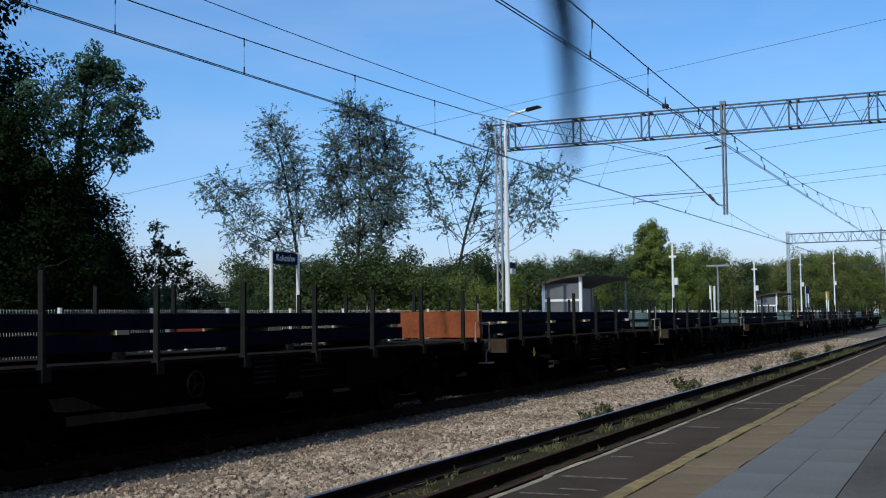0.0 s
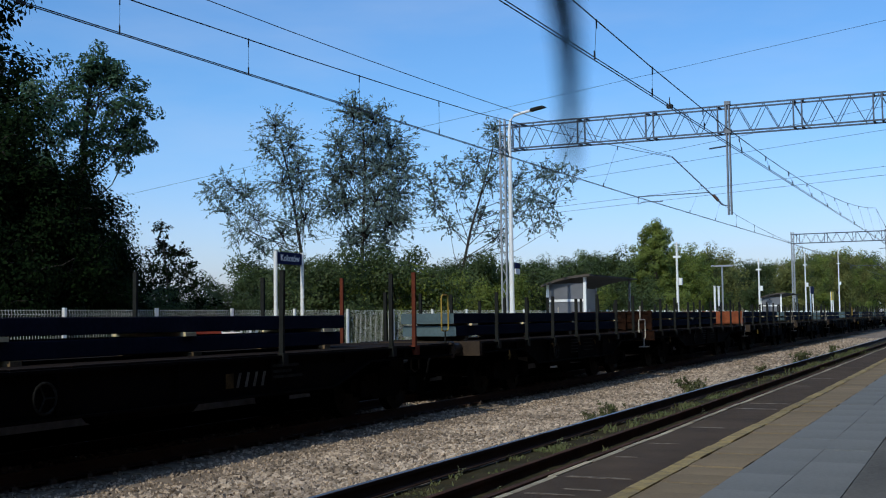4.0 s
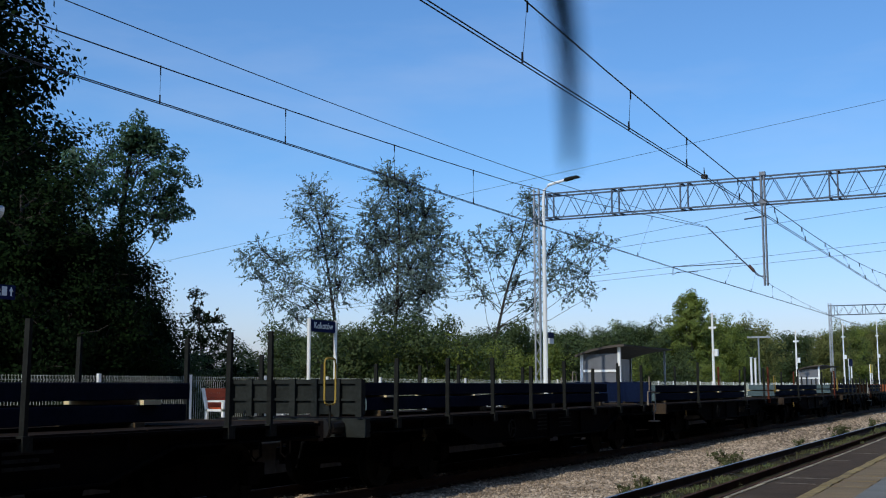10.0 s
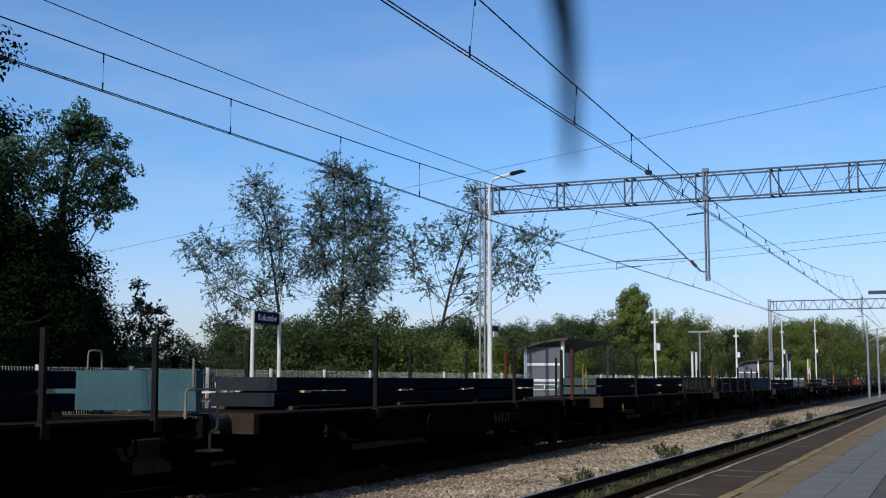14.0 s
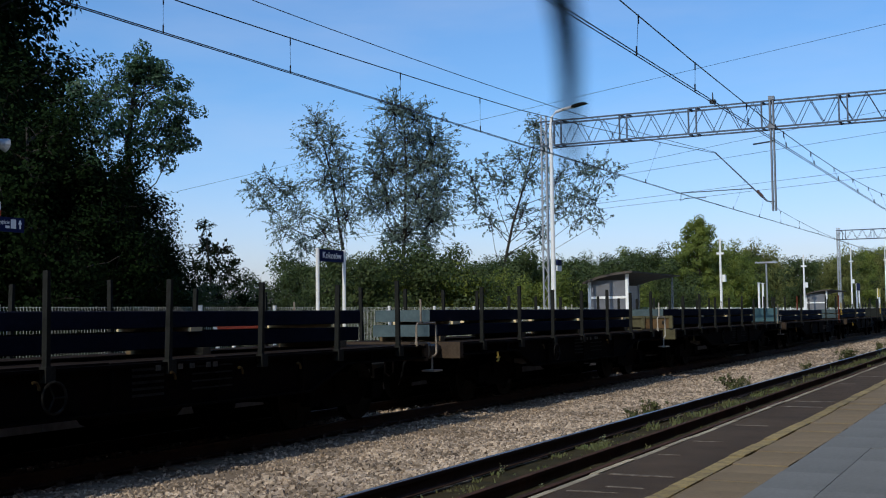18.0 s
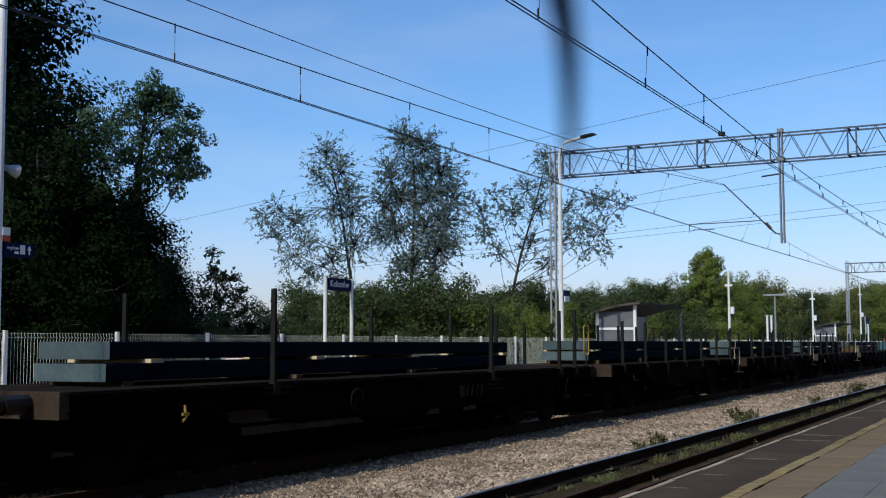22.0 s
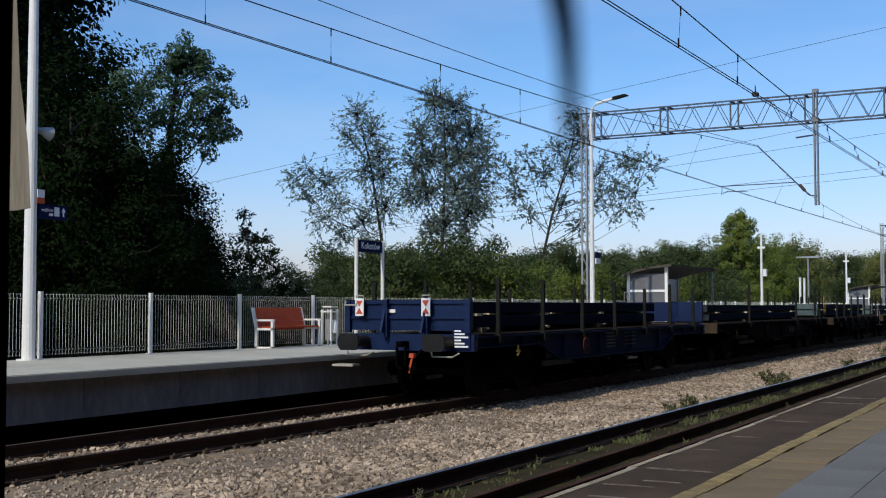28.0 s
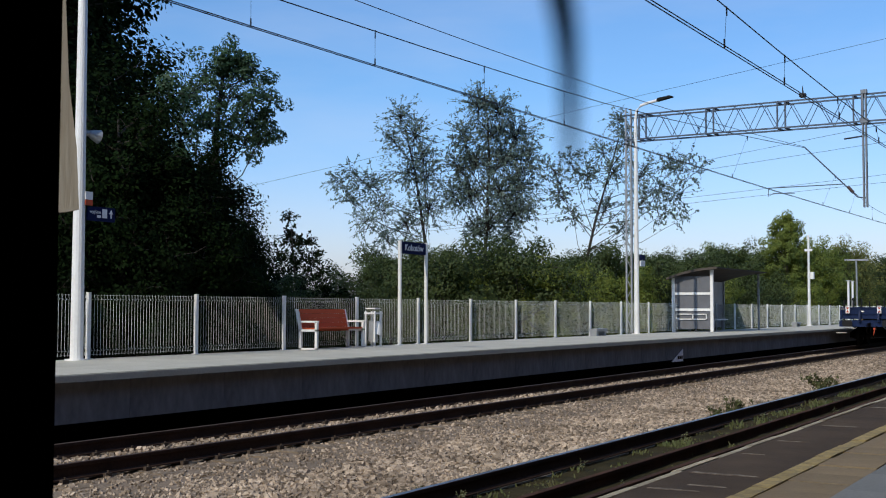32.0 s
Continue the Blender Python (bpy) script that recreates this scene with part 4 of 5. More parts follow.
            ln = rad * r.uniform(0.5, 1.25)
            bend = Vector((r.normal(0, 0.12), r.normal(0, 0.12), -0.12)) * ln
            way = [a, a + d * ln * 0.5, a + d * ln + bend]
            gg.tube(way, twig_r, 3, r1=twig_r * 0.5, caps=False)
            for j in range(per_twig):
                f = r.uniform(0.3, 1.05)
                pts.append(tuple(way[0].lerp(way[1], min(1, f * 2)) if f < 0.5 else way[1].lerp(way[2], f * 2 - 1)))
                axes.append(tuple(d + Vector((0, 0, -0.5))))
    n = len(pts)
    p = np.array(pts) + r.normal(0, 0.05, (n, 3))
    a = np.array(axes) + r.normal(0, 0.7, (n, 3))
    a /= np.linalg.norm(a, axis=1)[:, None]
    b = np.cross(a, r.normal(0, 1, (n, 3)))
    b /= np.linalg.norm(b, axis=1)[:, None]
    s = r.uniform(size[0], size[1], (n, 1))
    v = np.stack([p - a * s, p + b * s * 0.42, p + a * s, p - b * s * 0.42], 1).reshape(-1, 3)
    f = np.arange(n * 4).reshape(-1, 4)
    if dense:
        rads = np.array([q[2] for q in lobes])
        clumps = np.repeat(np.array(mids), 5, 0) + r.normal(0, 1, (5 * len(mids), 3)) * np.repeat(rads, 5)[:, None] * 0.5
        sp = float(rads.mean()) * 0.42
        v2, f2 = leaf_cloud(dense, clumps, (sp, sp, sp * 0.8), size, r)
        f = np.concatenate([f, f2 + len(v)])
        v = np.concatenate([v, v2])
    return gg.mesh("trunk", "bark"), raw_mesh("crown", v.tolist(), f.tolist(), leaf)


def tree(kind, x, y, label, z=-0.6, turn=0.0, s=1.0, name="tree", group=""):
    t = thing(name, label, "tree" if name == "tree" else "bush", group, pose(x, y, z, 0, 0, turn))
    t.scale = (s, s, s)
    part("trunk", kind[0], "bark", t)
    part("crown", kind[1], "leaf_mid", t)
    return t


def polar(az, dist):
    return -dist * math.sin(radians(az)), dist * math.cos(radians(az))


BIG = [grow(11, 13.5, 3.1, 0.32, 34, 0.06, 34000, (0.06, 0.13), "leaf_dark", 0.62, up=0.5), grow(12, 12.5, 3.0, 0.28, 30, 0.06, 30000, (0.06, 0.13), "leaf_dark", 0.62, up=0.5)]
EDGE = lobed(17, [(-0.2, 0, 0), (-0.1, 0, 3.0), (0.0, 0, 5.2), (0.05, 0, 6.6), (0.2, 0, 8.0)], 0.13,
             [(0.36, 8.5, 0.3), (0.28, 8.1, 0.48), (0.0, 8.15, 0.36), (0.62, 8.12, 0.36), (-0.25, 7.8, 0.5), (0.72, 7.8, 0.45), (-0.5, 7.4, 0.6), (0.35, 7.4, 0.6), (1.0, 7.4, 0.48), (1.3, 7.05, 0.34),
              (-0.3, 6.8, 0.42), (0.8, 6.9, 0.55), (1.22, 6.55, 0.34), (0.95, 6.2, 0.34), (0.3, 6.6, 0.4), (-0.75, 6.6, 0.6), (-1.1, 7.3, 0.6), (-0.9, 5.8, 0.5)],
             "leaf_edge", 46, 12, (0.03, 0.062), depth=0.45, twig_r=0.008, dense=9000)
DARK_LABEL = "tall dense dark green tree behind the fence"
# trees past 60 degrees stand out of view, added to shade the others
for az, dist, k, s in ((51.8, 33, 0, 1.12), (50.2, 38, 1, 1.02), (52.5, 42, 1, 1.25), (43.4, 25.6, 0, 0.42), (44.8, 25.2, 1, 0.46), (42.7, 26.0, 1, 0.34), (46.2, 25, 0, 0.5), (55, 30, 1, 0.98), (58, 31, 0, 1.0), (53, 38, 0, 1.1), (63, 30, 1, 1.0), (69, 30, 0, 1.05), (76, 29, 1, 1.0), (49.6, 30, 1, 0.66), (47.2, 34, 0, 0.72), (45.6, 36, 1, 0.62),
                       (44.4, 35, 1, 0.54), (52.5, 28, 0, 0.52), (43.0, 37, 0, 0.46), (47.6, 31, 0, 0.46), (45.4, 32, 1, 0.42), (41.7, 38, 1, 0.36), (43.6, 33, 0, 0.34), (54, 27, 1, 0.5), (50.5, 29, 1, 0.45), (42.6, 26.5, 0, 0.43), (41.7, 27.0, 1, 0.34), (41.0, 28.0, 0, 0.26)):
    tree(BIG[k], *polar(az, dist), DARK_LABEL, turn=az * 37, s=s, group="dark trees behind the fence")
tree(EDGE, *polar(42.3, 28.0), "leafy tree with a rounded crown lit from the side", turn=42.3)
# row mostly out of view, added to shade the ground behind the fence
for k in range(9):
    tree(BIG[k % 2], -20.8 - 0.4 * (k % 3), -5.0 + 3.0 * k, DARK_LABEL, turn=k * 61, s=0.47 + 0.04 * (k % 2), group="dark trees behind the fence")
SMALL = lobed(14, [(0, 0, 0), (0, 0, 1.6), (-0.1, 0, 3.2), (-0.3, 0, 5.2)], 0.1,
              [(-0.38, 6.0, 0.3), (-0.3, 5.2, 0.5), (0.3, 4.9, 0.5), (0.75, 4.4, 0.5), (-0.8, 4.3, 0.5), (0.0, 4.2, 0.6), (0.9, 3.6, 0.55), (-0.6, 3.4, 0.65), (0.2, 3.1, 0.7), (-1.3, 3.3, 0.55), (1.2, 2.9, 0.5), (-0.4, 2.3, 0.8), (0.7, 2.2, 0.8)],
              "leaf_dark", 90, 11, (0.05, 0.10), depth=0.5, twig_r=0.01)
tree(SMALL, *polar(38.15, 47), "small dark bushy tree in a gap of the woods", turn=38)

WILLOWS = ((31.95, lobed(25, [(0, 0, 0), (0.1, 0, 3.5), (0.05, 0, 5.6), (-0.2, 0, 7.4), (-0.5, 0, 9.4), (-1.0, 0, 11.6)], 0.11,
                 [(-1.3, 12.5, 1.0), (-0.5, 11.5, 1.3), (-1.8, 11.1, 0.9), (-0.1, 10.4, 1.1), (0.15, 9.3, 1.2), (-0.9, 9.4, 1.1), (0.3, 7.7, 1.3), (-3.9, 9.5, 0.9), (-4.9, 9.2, 0.75), (-2.9, 8.9, 1.0),
                  (-4.3, 8.1, 0.8), (-2.5, 7.6, 1.0), (-3.4, 6.9, 0.8), (-2.2, 6.0, 0.9), (-1.0, 6.7, 1.1), (-2.9, 5.0, 0.9)], "leaf_grey", 34, 8, (0.055, 0.12))),
           (28.9, lobed(22, [(0, 0, 0), (-0.05, 0, 3.0), (0.0, 0, 5.4), (0.1, 0, 7.6), (0.2, 0, 9.8), (0.1, 0, 12.4)], 0.13,
                 [(-0.4, 13.0, 1.1), (0.7, 12.6, 1.1), (-1.2, 11.6, 1.1), (0.3, 11.6, 1.2), (1.7, 11.6, 1.2), (2.35, 10.3, 1.1), (1.1, 10.2, 1.4), (-0.5, 10.1, 1.2), (-1.5, 9.8, 1.0), (2.0, 8.9, 1.2),
                  (0.8, 8.4, 1.3), (-0.9, 8.3, 1.1), (1.6, 7.3, 1.2), (-1.8, 8.3, 0.9), (0.2, 6.7, 1.1), (-0.7, 6.3, 1.0), (1.2, 6.0, 0.9), (2.4, 7.6, 0.8)], "leaf_grey", 50, 10, (0.055, 0.12))),
           (24.05, lobed(23, [(-0.2, 0, 0), (0, 0, 3.0), (0.2, 0, 5.0), (0.6, 0, 6.8), (1.2, 0, 8.8), (1.8, 0, 11.0)], 0.105,
                 [(1.9, 12.1, 0.8), (2.3, 11.0, 1.0), (1.0, 10.6, 0.9), (-0.7, 10.1, 0.75), (-1.5, 9.4, 0.9), (0.2, 9.3, 1.0), (-1.3, 8.3, 0.85), (1.6, 9.4, 1.0), (3.2, 9.6, 1.0), (4.6, 9.9, 0.85),
                  (5.4, 9.9, 0.8), (6.1, 9.4, 0.6), (4.3, 8.8, 0.9), (5.2, 8.3, 0.8), (3.2, 8.0, 0.9), (4.5, 7.4, 0.7), (5.4, 7.0, 0.5), (-0.6, 7.4, 0.75), (1.2, 7.6, 0.9), (2.2, 6.6, 0.8)], "leaf_grey", 33, 8, (0.055, 0.12))))
for az, kind in WILLOWS:
    tree(kind, *polar(az, 62), "tall airy willow with sparse grey-green leaves", turn=az, s=1.03, group="airy willows")
BUSH = [grow(31, 5.0, 2.6, 0.12, 20, 0.02, 15000, (0.045, 0.10), "leaf_mid", 0.42), grow(32, 5.2, 2.6, 0.12, 20, 0.02, 15000, (0.045, 0.10), "leaf_light", 0.42),
        grow(33, 8.5, 3.2, 0.18, 24, 0.05, 17000, (0.07, 0.14), "leaf_mid", 0.55), grow(35, 8.5, 2.8, 0.18, 24, 0.05, 17000, (0.065, 0.13), "leaf_wood", 0.55)]
for az, dist, sc in ((39.2, 44, 0.62), (38.4, 49, 0.55), (37.3, 52, 0.5), (36.3, 54, 0.52), (35.5, 50, 0.72)):
    tree(BUSH[0], *polar(az, dist), "low green bush in the gap behind the fence", turn=az * 33, s=sc, name="bush", group="bushes behind the fence")
az = 34.9
i = 0
while az > 13.5:
    light = az < 30 and i % 3 == 1
    tree(BUSH[1 if light else 0], *polar(az, max(55 + 5 * math.sin(i * 1.7), 20.5 / math.sin(radians(az)))), "dense green bush behind the platform fence", turn=i * 77, s=0.58 + 0.12 * math.sin(i * 2.3) + (0.28 if 28.5 < az < 34 else 0.25 if az < 33 else 0.0), name="bush", group="bushes behind the fence")
    az -= 1.3
    i += 1


def recolour(kind, leaf):
    me = kind[1].copy()
    me.materials[0] = M[leaf]
    return kind[0], me


# bushes recoloured near black, standing for the deep shade behind the fence
shade_bush = recolour(BUSH[0], "leaf_dark")
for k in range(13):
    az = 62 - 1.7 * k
    tree(shade_bush, *polar(az, 19.0 / math.sin(radians(az)) + (k % 3) * 0.7), "dense dark bush close behind the platform fence", turn=k * 83, s=0.62 + 0.1 * (k % 2), name="bush", group="dark bushes behind the fence")
# far trees wear the leaf colour with haze mixed in
FAR_WOOD = [recolour(BUSH[2], "leaf_haze"), recolour(BUSH[3], "leaf_haze"), recolour(BUSH[3], "leaf_mid")]
SKYLINE = ((90, 3.1), (20.9, 3.1), (17.3, 3.4), (15.9, 3.1), (12.9, 3.1), (11.8, 3.35), (10.5, 2.75), (9.5, 2.8), (8.4, 2.3), (7.6, 3.0), (6.1, 3.1), (4.9, 2.9), (3.9, 2.5), (0.4, 1.0))


def skyline(az):
    for (a, ea), (b, eb) in zip(SKYLINE[:-1], SKYLINE[1:]):
        if a >= az >= b:
            return eb + (ea - eb) * (az - b) / (a - b)
    return 1.0


def wood(az, dist, elev, kind, label="green woodland tree behind the railway"):
    x, y = polar(az, dist)
    h = dist * math.tan(radians(elev)) + 2.2
    tree(kind, x, y, label, turn=az * 91, s=h / 9.8, group="woodland trees")


az = 34.0
while az > 12.0:
    wood(az, max(88 + 9 * math.sin(i * 2.1), 27 / math.sin(radians(az))), skyline(az) + 0.15 * math.sin(i * 1.3), BUSH[3 if i % 2 else 2])
    az -= 1.3
    i += 1
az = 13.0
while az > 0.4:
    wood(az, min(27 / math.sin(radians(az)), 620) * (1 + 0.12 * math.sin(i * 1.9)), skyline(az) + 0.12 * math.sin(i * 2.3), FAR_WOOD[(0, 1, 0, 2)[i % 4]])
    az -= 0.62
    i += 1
LIGHT = grow(34, 9.0, 3.0, 0.2, 28, 0.06, 22000, (0.06, 0.125), "leaf_light", 0.5)
# a broad cone of lobes, set round the trunk in a spiral from a narrow top to a wide foot
cone = [(0.05, 9.55, 0.32, 0.0), (-0.3, 9.15, 0.4, -0.2), (0.4, 9.05, 0.42, 0.15)]
for k in range(46):
    f = k / 45
    wide = 0.75 + 1.45 * f ** 0.62
    a = k * 2.39996
    cone.append((wide * math.cos(a), 8.6 - 7.0 * f, 0.55 + 0.55 * f ** 0.7 + 0.12 * math.sin(k * 5.1), wide * math.sin(a)))
SPIRE = lobed(41, [(0, 0, 0), (0, 0, 3), (0.1, 0, 6), (0, 0, 9)], 0.18, cone, "leaf_light", 9, 8, (0.05, 0.11), twig_r=0.01, dense=34000)
tree(SPIRE, *polar(14.45, 92), "full light green tree with a pointed crown", turn=14.45, s=0.98, group="light green trees")
for az, dist, elev in ((15.7, 98, 3.1), (13.5, 100, 3.5), (17.3, 98, 3.3), (12.6, 112, 3.0), (20.8, 90, 2.0), (7.4, 210, 2.9), (6.2, 245, 3.1), (5.0, 300, 2.9), (10.8, 150, 2.3)):
    x, y = polar(az, dist)
    tree(LIGHT, x, y, "full light green tree in the sun", turn=az * 50, s=(dist * math.tan(radians(elev)) + 2.2) / 10.0, group="light green trees")

# ---- weeds along the near track ----
def tuft(n, size, r, spread):
    vs, fs = [], []
    for k in range(n):
        x, y = r.normal(0, spread), r.normal(0, spread)
        a, h, w = r.uniform(0, 6.28), r.uniform(0.5, 1.0) * size, r.uniform(0.006, 0.014)
        dx, dy = math.cos(a) * h * 0.4, math.sin(a) * h * 0.4
        o = len(vs)
        vs += [(x - w, y, 0), (x + w, y, 0), (x + dx * 0.5 + w, y + dy * 0.5, h * 0.7), (x + dx * 0.5 - w, y + dy * 0.5, h * 0.7), (x + dx, y + dy, h)]
        fs += [(o, o + 1, o + 2, o + 3), (o + 3, o + 2, o + 4)]
    return vs, fs


r = np.random.RandomState(5)
vs, fs = [], []
for k in range(300):
    lane = r.uniform()
    x = r.uniform(-5.6, -5.0) if lane < 0.62 else (r.uniform(-5.98, -5.82) if lane < 0.85 else r.uniform(-4.7, -3.5))
    y = 3.5 + 60 * r.uniform() ** 1.6
    v, f = tuft(int(r.uniform(8, 22)), r.uniform(0.03, 0.10) * (1 + y / 35), r, 0.06 + y * 0.002)
    o = len(vs)
    vs += [(a + x, b + y, c - 0.22) for a, b, c in v]
    fs += [tuple(i + o for i in q) for q in f]
tagged(new("weeds", raw_mesh("weeds", vs, fs, "weed")), "low green weeds and grass along the near track", "weeds", kind="stuff")
PLANTS = []
for k in range(3):
    r = np.random.RandomState(50 + k)
    v, f = leaf_cloud(420, [(r.normal(0, 0.13), r.normal(0, 0.16), r.uniform(0.08, 0.5)) for j in range(16)], (0.09, 0.09, 0.1), (0.025, 0.055), r, shell=0.9)
    v2, f2 = tuft(22, 0.6, r, 0.12)
    PLANTS.append(raw_mesh("leaves", v.tolist() + v2, [tuple(q) for q in f.tolist()] + [tuple(i + len(v) for i in q) for q in f2], "weed"))
for k, (x, y, s) in enumerate(((-6.25, 20.6, 0.75), (-6.2, 19.4, 0.6), (-6.3, 27.0, 1.0), (-6.3, 28.2, 0.8), (-6.2, 36.5, 0.8), (-6.2, 45, 1.1), (-6.25, 46.5, 0.9), (-6.2, 56, 1.0), (-6.1, 9.8, 0.35), (-6.1, 10.4, 0.3), (-3.5, 9.2, 0.4), (-3.6, 12.0, 0.4), (-3.5, 7.9, 0.35), (-3.55, 15.5, 0.4))):
    s *= 0.82
    p = thing("weed_plant", "tufted green weed growing in the ballast", "weed", "weeds in the ballast", pose(x, y, -0.26, 0, 0, k * 50))
    p.scale = (s, s, s)
    part("leaves", PLANTS[k % 3], "weed", p)

# thin pale stalks with a few leaves, here and there along the rails and the platform edge
stalks = []
for k in range(3):
    r = np.random.RandomState(70 + k)
    vs, fs = [], []
    for j in range(4 + k):
        x, y, h = r.normal(0, 0.03), r.normal(0, 0.03), r.uniform(0.14, 0.3)
        lx, ly = r.normal(0, 0.05, 2)
        o = len(vs)
        vs += [(x - 0.004, y, 0), (x + 0.004, y, 0), (x + lx + 0.003, y + ly, h), (x + lx - 0.003, y + ly, h)]
        fs.append((o, o + 1, o + 2, o + 3))
        for m_ in range(6):
            f = r.uniform(0.3, 1.0)
            px, py, pz = x + lx * f, y + ly * f, h * f
            a = r.uniform(0, 6.28)
            dx, dy = math.cos(a) * 0.05, math.sin(a) * 0.05
            o = len(vs)
            vs += [(px, py, pz), (px + dx * 0.5 - dy * 0.25, py + dy * 0.5 + dx * 0.25, pz + 0.03), (px + dx, py + dy, pz + 0.025), (px + dx * 0.5 + dy * 0.25, py + dy * 0.5 - dx * 0.25, pz + 0.015)]
            fs.append((o, o + 1, o + 2, o + 3))
    stalks.append(raw_mesh("stalk", vs, fs, "leaf_dry"))
for k, (x, y, s) in enumerate(((-5.2, 8.3, 1.0), (-4.55, 7.6, 0.9), (-3.45, 6.9, 1.0), (-3.42, 8.7, 0.9), (-3.45, 10.3, 0.8), (-5.55, 9.6, 0.9), (-5.5, 12.2, 1.0), (-4.5, 11.0, 0.8), (-3.4, 13.5, 0.8), (-3.45, 17.0, 0.9), (-5.4, 15.5, 1.0), (-5.3, 19.0, 1.1), (-4.6, 21.0, 1.0), (-3.42, 23.0, 0.9))):
    s *= 0.6
    p = thing("wild_plant", "thin pale green wild plant beside the rail", "wild plant", "wild plants along the rails", pose(x, y, -0.2, 0, 0, k * 70))
    p.scale = (s, s, s)
    part("stalk", stalks[k % 3], "leaf_dry", p)

# ---- the goods train ----
def run(t):
    """How far the train has rolled after t seconds."""
    return 6.8447 * t + 0.092853 * t * t - 0.00108 * t ** 3


MOVING, WHEELS = [], []      # things that roll with the train (thing, x, y at the start, z), and wheelsets
DECK = 1.17

wheel_geo = Geo()
for s in (-1, 1):
    wheel_geo.tube([(s * 0.66, 0, 0), (s * 0.70, 0, 0)], 0.49, 20).tube([(s * 0.70, 0, 0), (s * 0.80, 0, 0)], 0.46, 20).tube([(s * 0.80, 0, 0), (s * 0.83, 0, 0)], 0.36, 16, r1=0.15)
wheel_geo.tube([(-1.0, 0, 0), (1.0, 0, 0)], 0.08, 10)
for s in (-1, 1):
    for a in range(3):
        wheel_geo.box(s * 0.83 - 0.012, s * 0.83 + 0.012, -0.02, 0.02, 0.16, 0.32, m=Matrix.Rotation(a * 2.0944, 4, "X"))
WHEEL_MESH = wheel_geo.mesh("wheelset", "wheel")
bogie_geo = Geo()
for s in (-1, 1):
    bogie_geo.prism([(-1.25, 0.62), (-1.25, 0.42), (-0.65, 0.42), (-0.45, 0.28), (0.45, 0.28), (0.65, 0.42), (1.25, 0.42), (1.25, 0.62), (0.4, 0.72), (-0.4, 0.72)], s * 1.0 - 0.06, s * 1.0 + 0.06, axis="x")
    for y in (-0.9, 0.9):
        bogie_geo.box(s * 1.06 - 0.08, s * 1.06 + 0.08, y - 0.14, y + 0.14, 0.34, 0.6)
bogie_geo.box(-1.1, 1.1, -0.28, 0.28, 0.5, 0.8)
BOGIE_MESH = bogie_geo.mesh("bogie", "wagon_dark")
buf = Geo()
buf.tube([(0, 0, 0), (0, -0.35, 0)], 0.11, 10).tube([(0, -0.35, 0), (0, -0.56, 0)], 0.085, 10)
buf.prism([(0.23 * math.cos(a * math.pi / 8) * (1.0 if abs(math.cos(a * math.pi / 8)) < 0.99 else 0.97), 0.165 * max(-0.9, min(0.9, 1.25 * math.sin(a * math.pi / 8)))) for a in range(16)], -0.61, -0.56)
BUFFER_MESH = buf.mesh("buffer", "buffer_steel")
hook = Geo()
hook.box(-0.05, 0.05, -0.3, 0, 0.95, 1.05).tube([(0, -0.3, 1.0), (0, -0.36, 0.93), (0, -0.33, 0.86), (0, -0.26, 0.86)], 0.03, 6)
hook.tube([(-0.08, -0.2, 0.98), (-0.09, -0.22, 0.62), (0.0, -0.22, 0.55), (0.09, -0.22, 0.62), (0.08, -0.2, 0.98)], 0.02, 6)
HOOK_MESH = hook.mesh("coupling", "wagon_dark")
hose = Geo()
hose.tube([(0.3, 0, 0.9), (0.3, -0.2, 0.78), (0.28, -0.25, 0.55), (0.2, -0.2, 0.4)], 0.025, 6)
HOSE_MESH = hose.mesh("brake_hose", "black")
brakew = Geo()
ring = [(0, 0.17 * math.cos(a * math.pi / 8), 0.17 * math.sin(a * math.pi / 8)) for a in range(17)]
brakew.tube(ring, 0.016, 6)
for a in range(3):
    brakew.tube([(0, 0, 0), (0, 0.17 * math.cos(a * 2.094), 0.17 * math.sin(a * 2.094))], 0.012, 5)
BRAKE_MESH = brakew.mesh("brake_wheel", "letter")
BRAKE_RED = brakew.mesh("brake_wheel_red", "post_rust")


def post_geo(h, lean=0.0):
    gg = Geo()
    gg.prism([(-0.03, 0.0), (0.03, 0.0), (0.022 + lean, h), (-0.022 + lean, h)], -0.035, 0.035, axis="x")
    gg.box(-0.07, 0.07, -0.07, 0.07, -0.14, 0.03)
    return gg


POST_MESH = {"post_steel": [post_geo(h, l).mesh("stanchion", "post_steel") for h, l in ((1.05, 0), (1.0, 0.03), (1.1, -0.02), (0.96, 0.0))],
             "tall": [post_geo(1.3, 0).mesh("tall_stanchion", "post_steel"), post_geo(1.25, 0.02).mesh("tall_stanchion", "post_steel")],
             "post_rust": [post_geo(1.35, 0).mesh("rusty_stanchion", "post_rust"), post_geo(1.3, -0.02).mesh("rusty_stanchion", "post_rust")]}


def rail_u(material, h=0.93, w=0.31, low=0.24):
    gg = Geo()
    e, k = 0.07, w / 2
    gg.tube([(0, -k, low + e), (0, -k, h - e), (0, -k + 0.02, h - 0.02), (0, -k + e, h), (0, k - e, h), (0, k - 0.02, h - 0.02), (0, k, h - e), (0, k, low + e), (0, k - 0.02, low + 0.02), (0, k - e, low), (0, -k + e, low), (0, -k + 0.02, low + 0.02), (0, -k, low + e)], 0.015, 6)
    gg.tube([(0, 0, -0.12), (0, 0, low)], 0.016, 6, k=1)
    return gg.mesh("handrail", material, "post_steel")


RAIL_U = {c: rail_u(c) for c in ("rail_yellow", "rail_worn")}
step_geo = Geo()
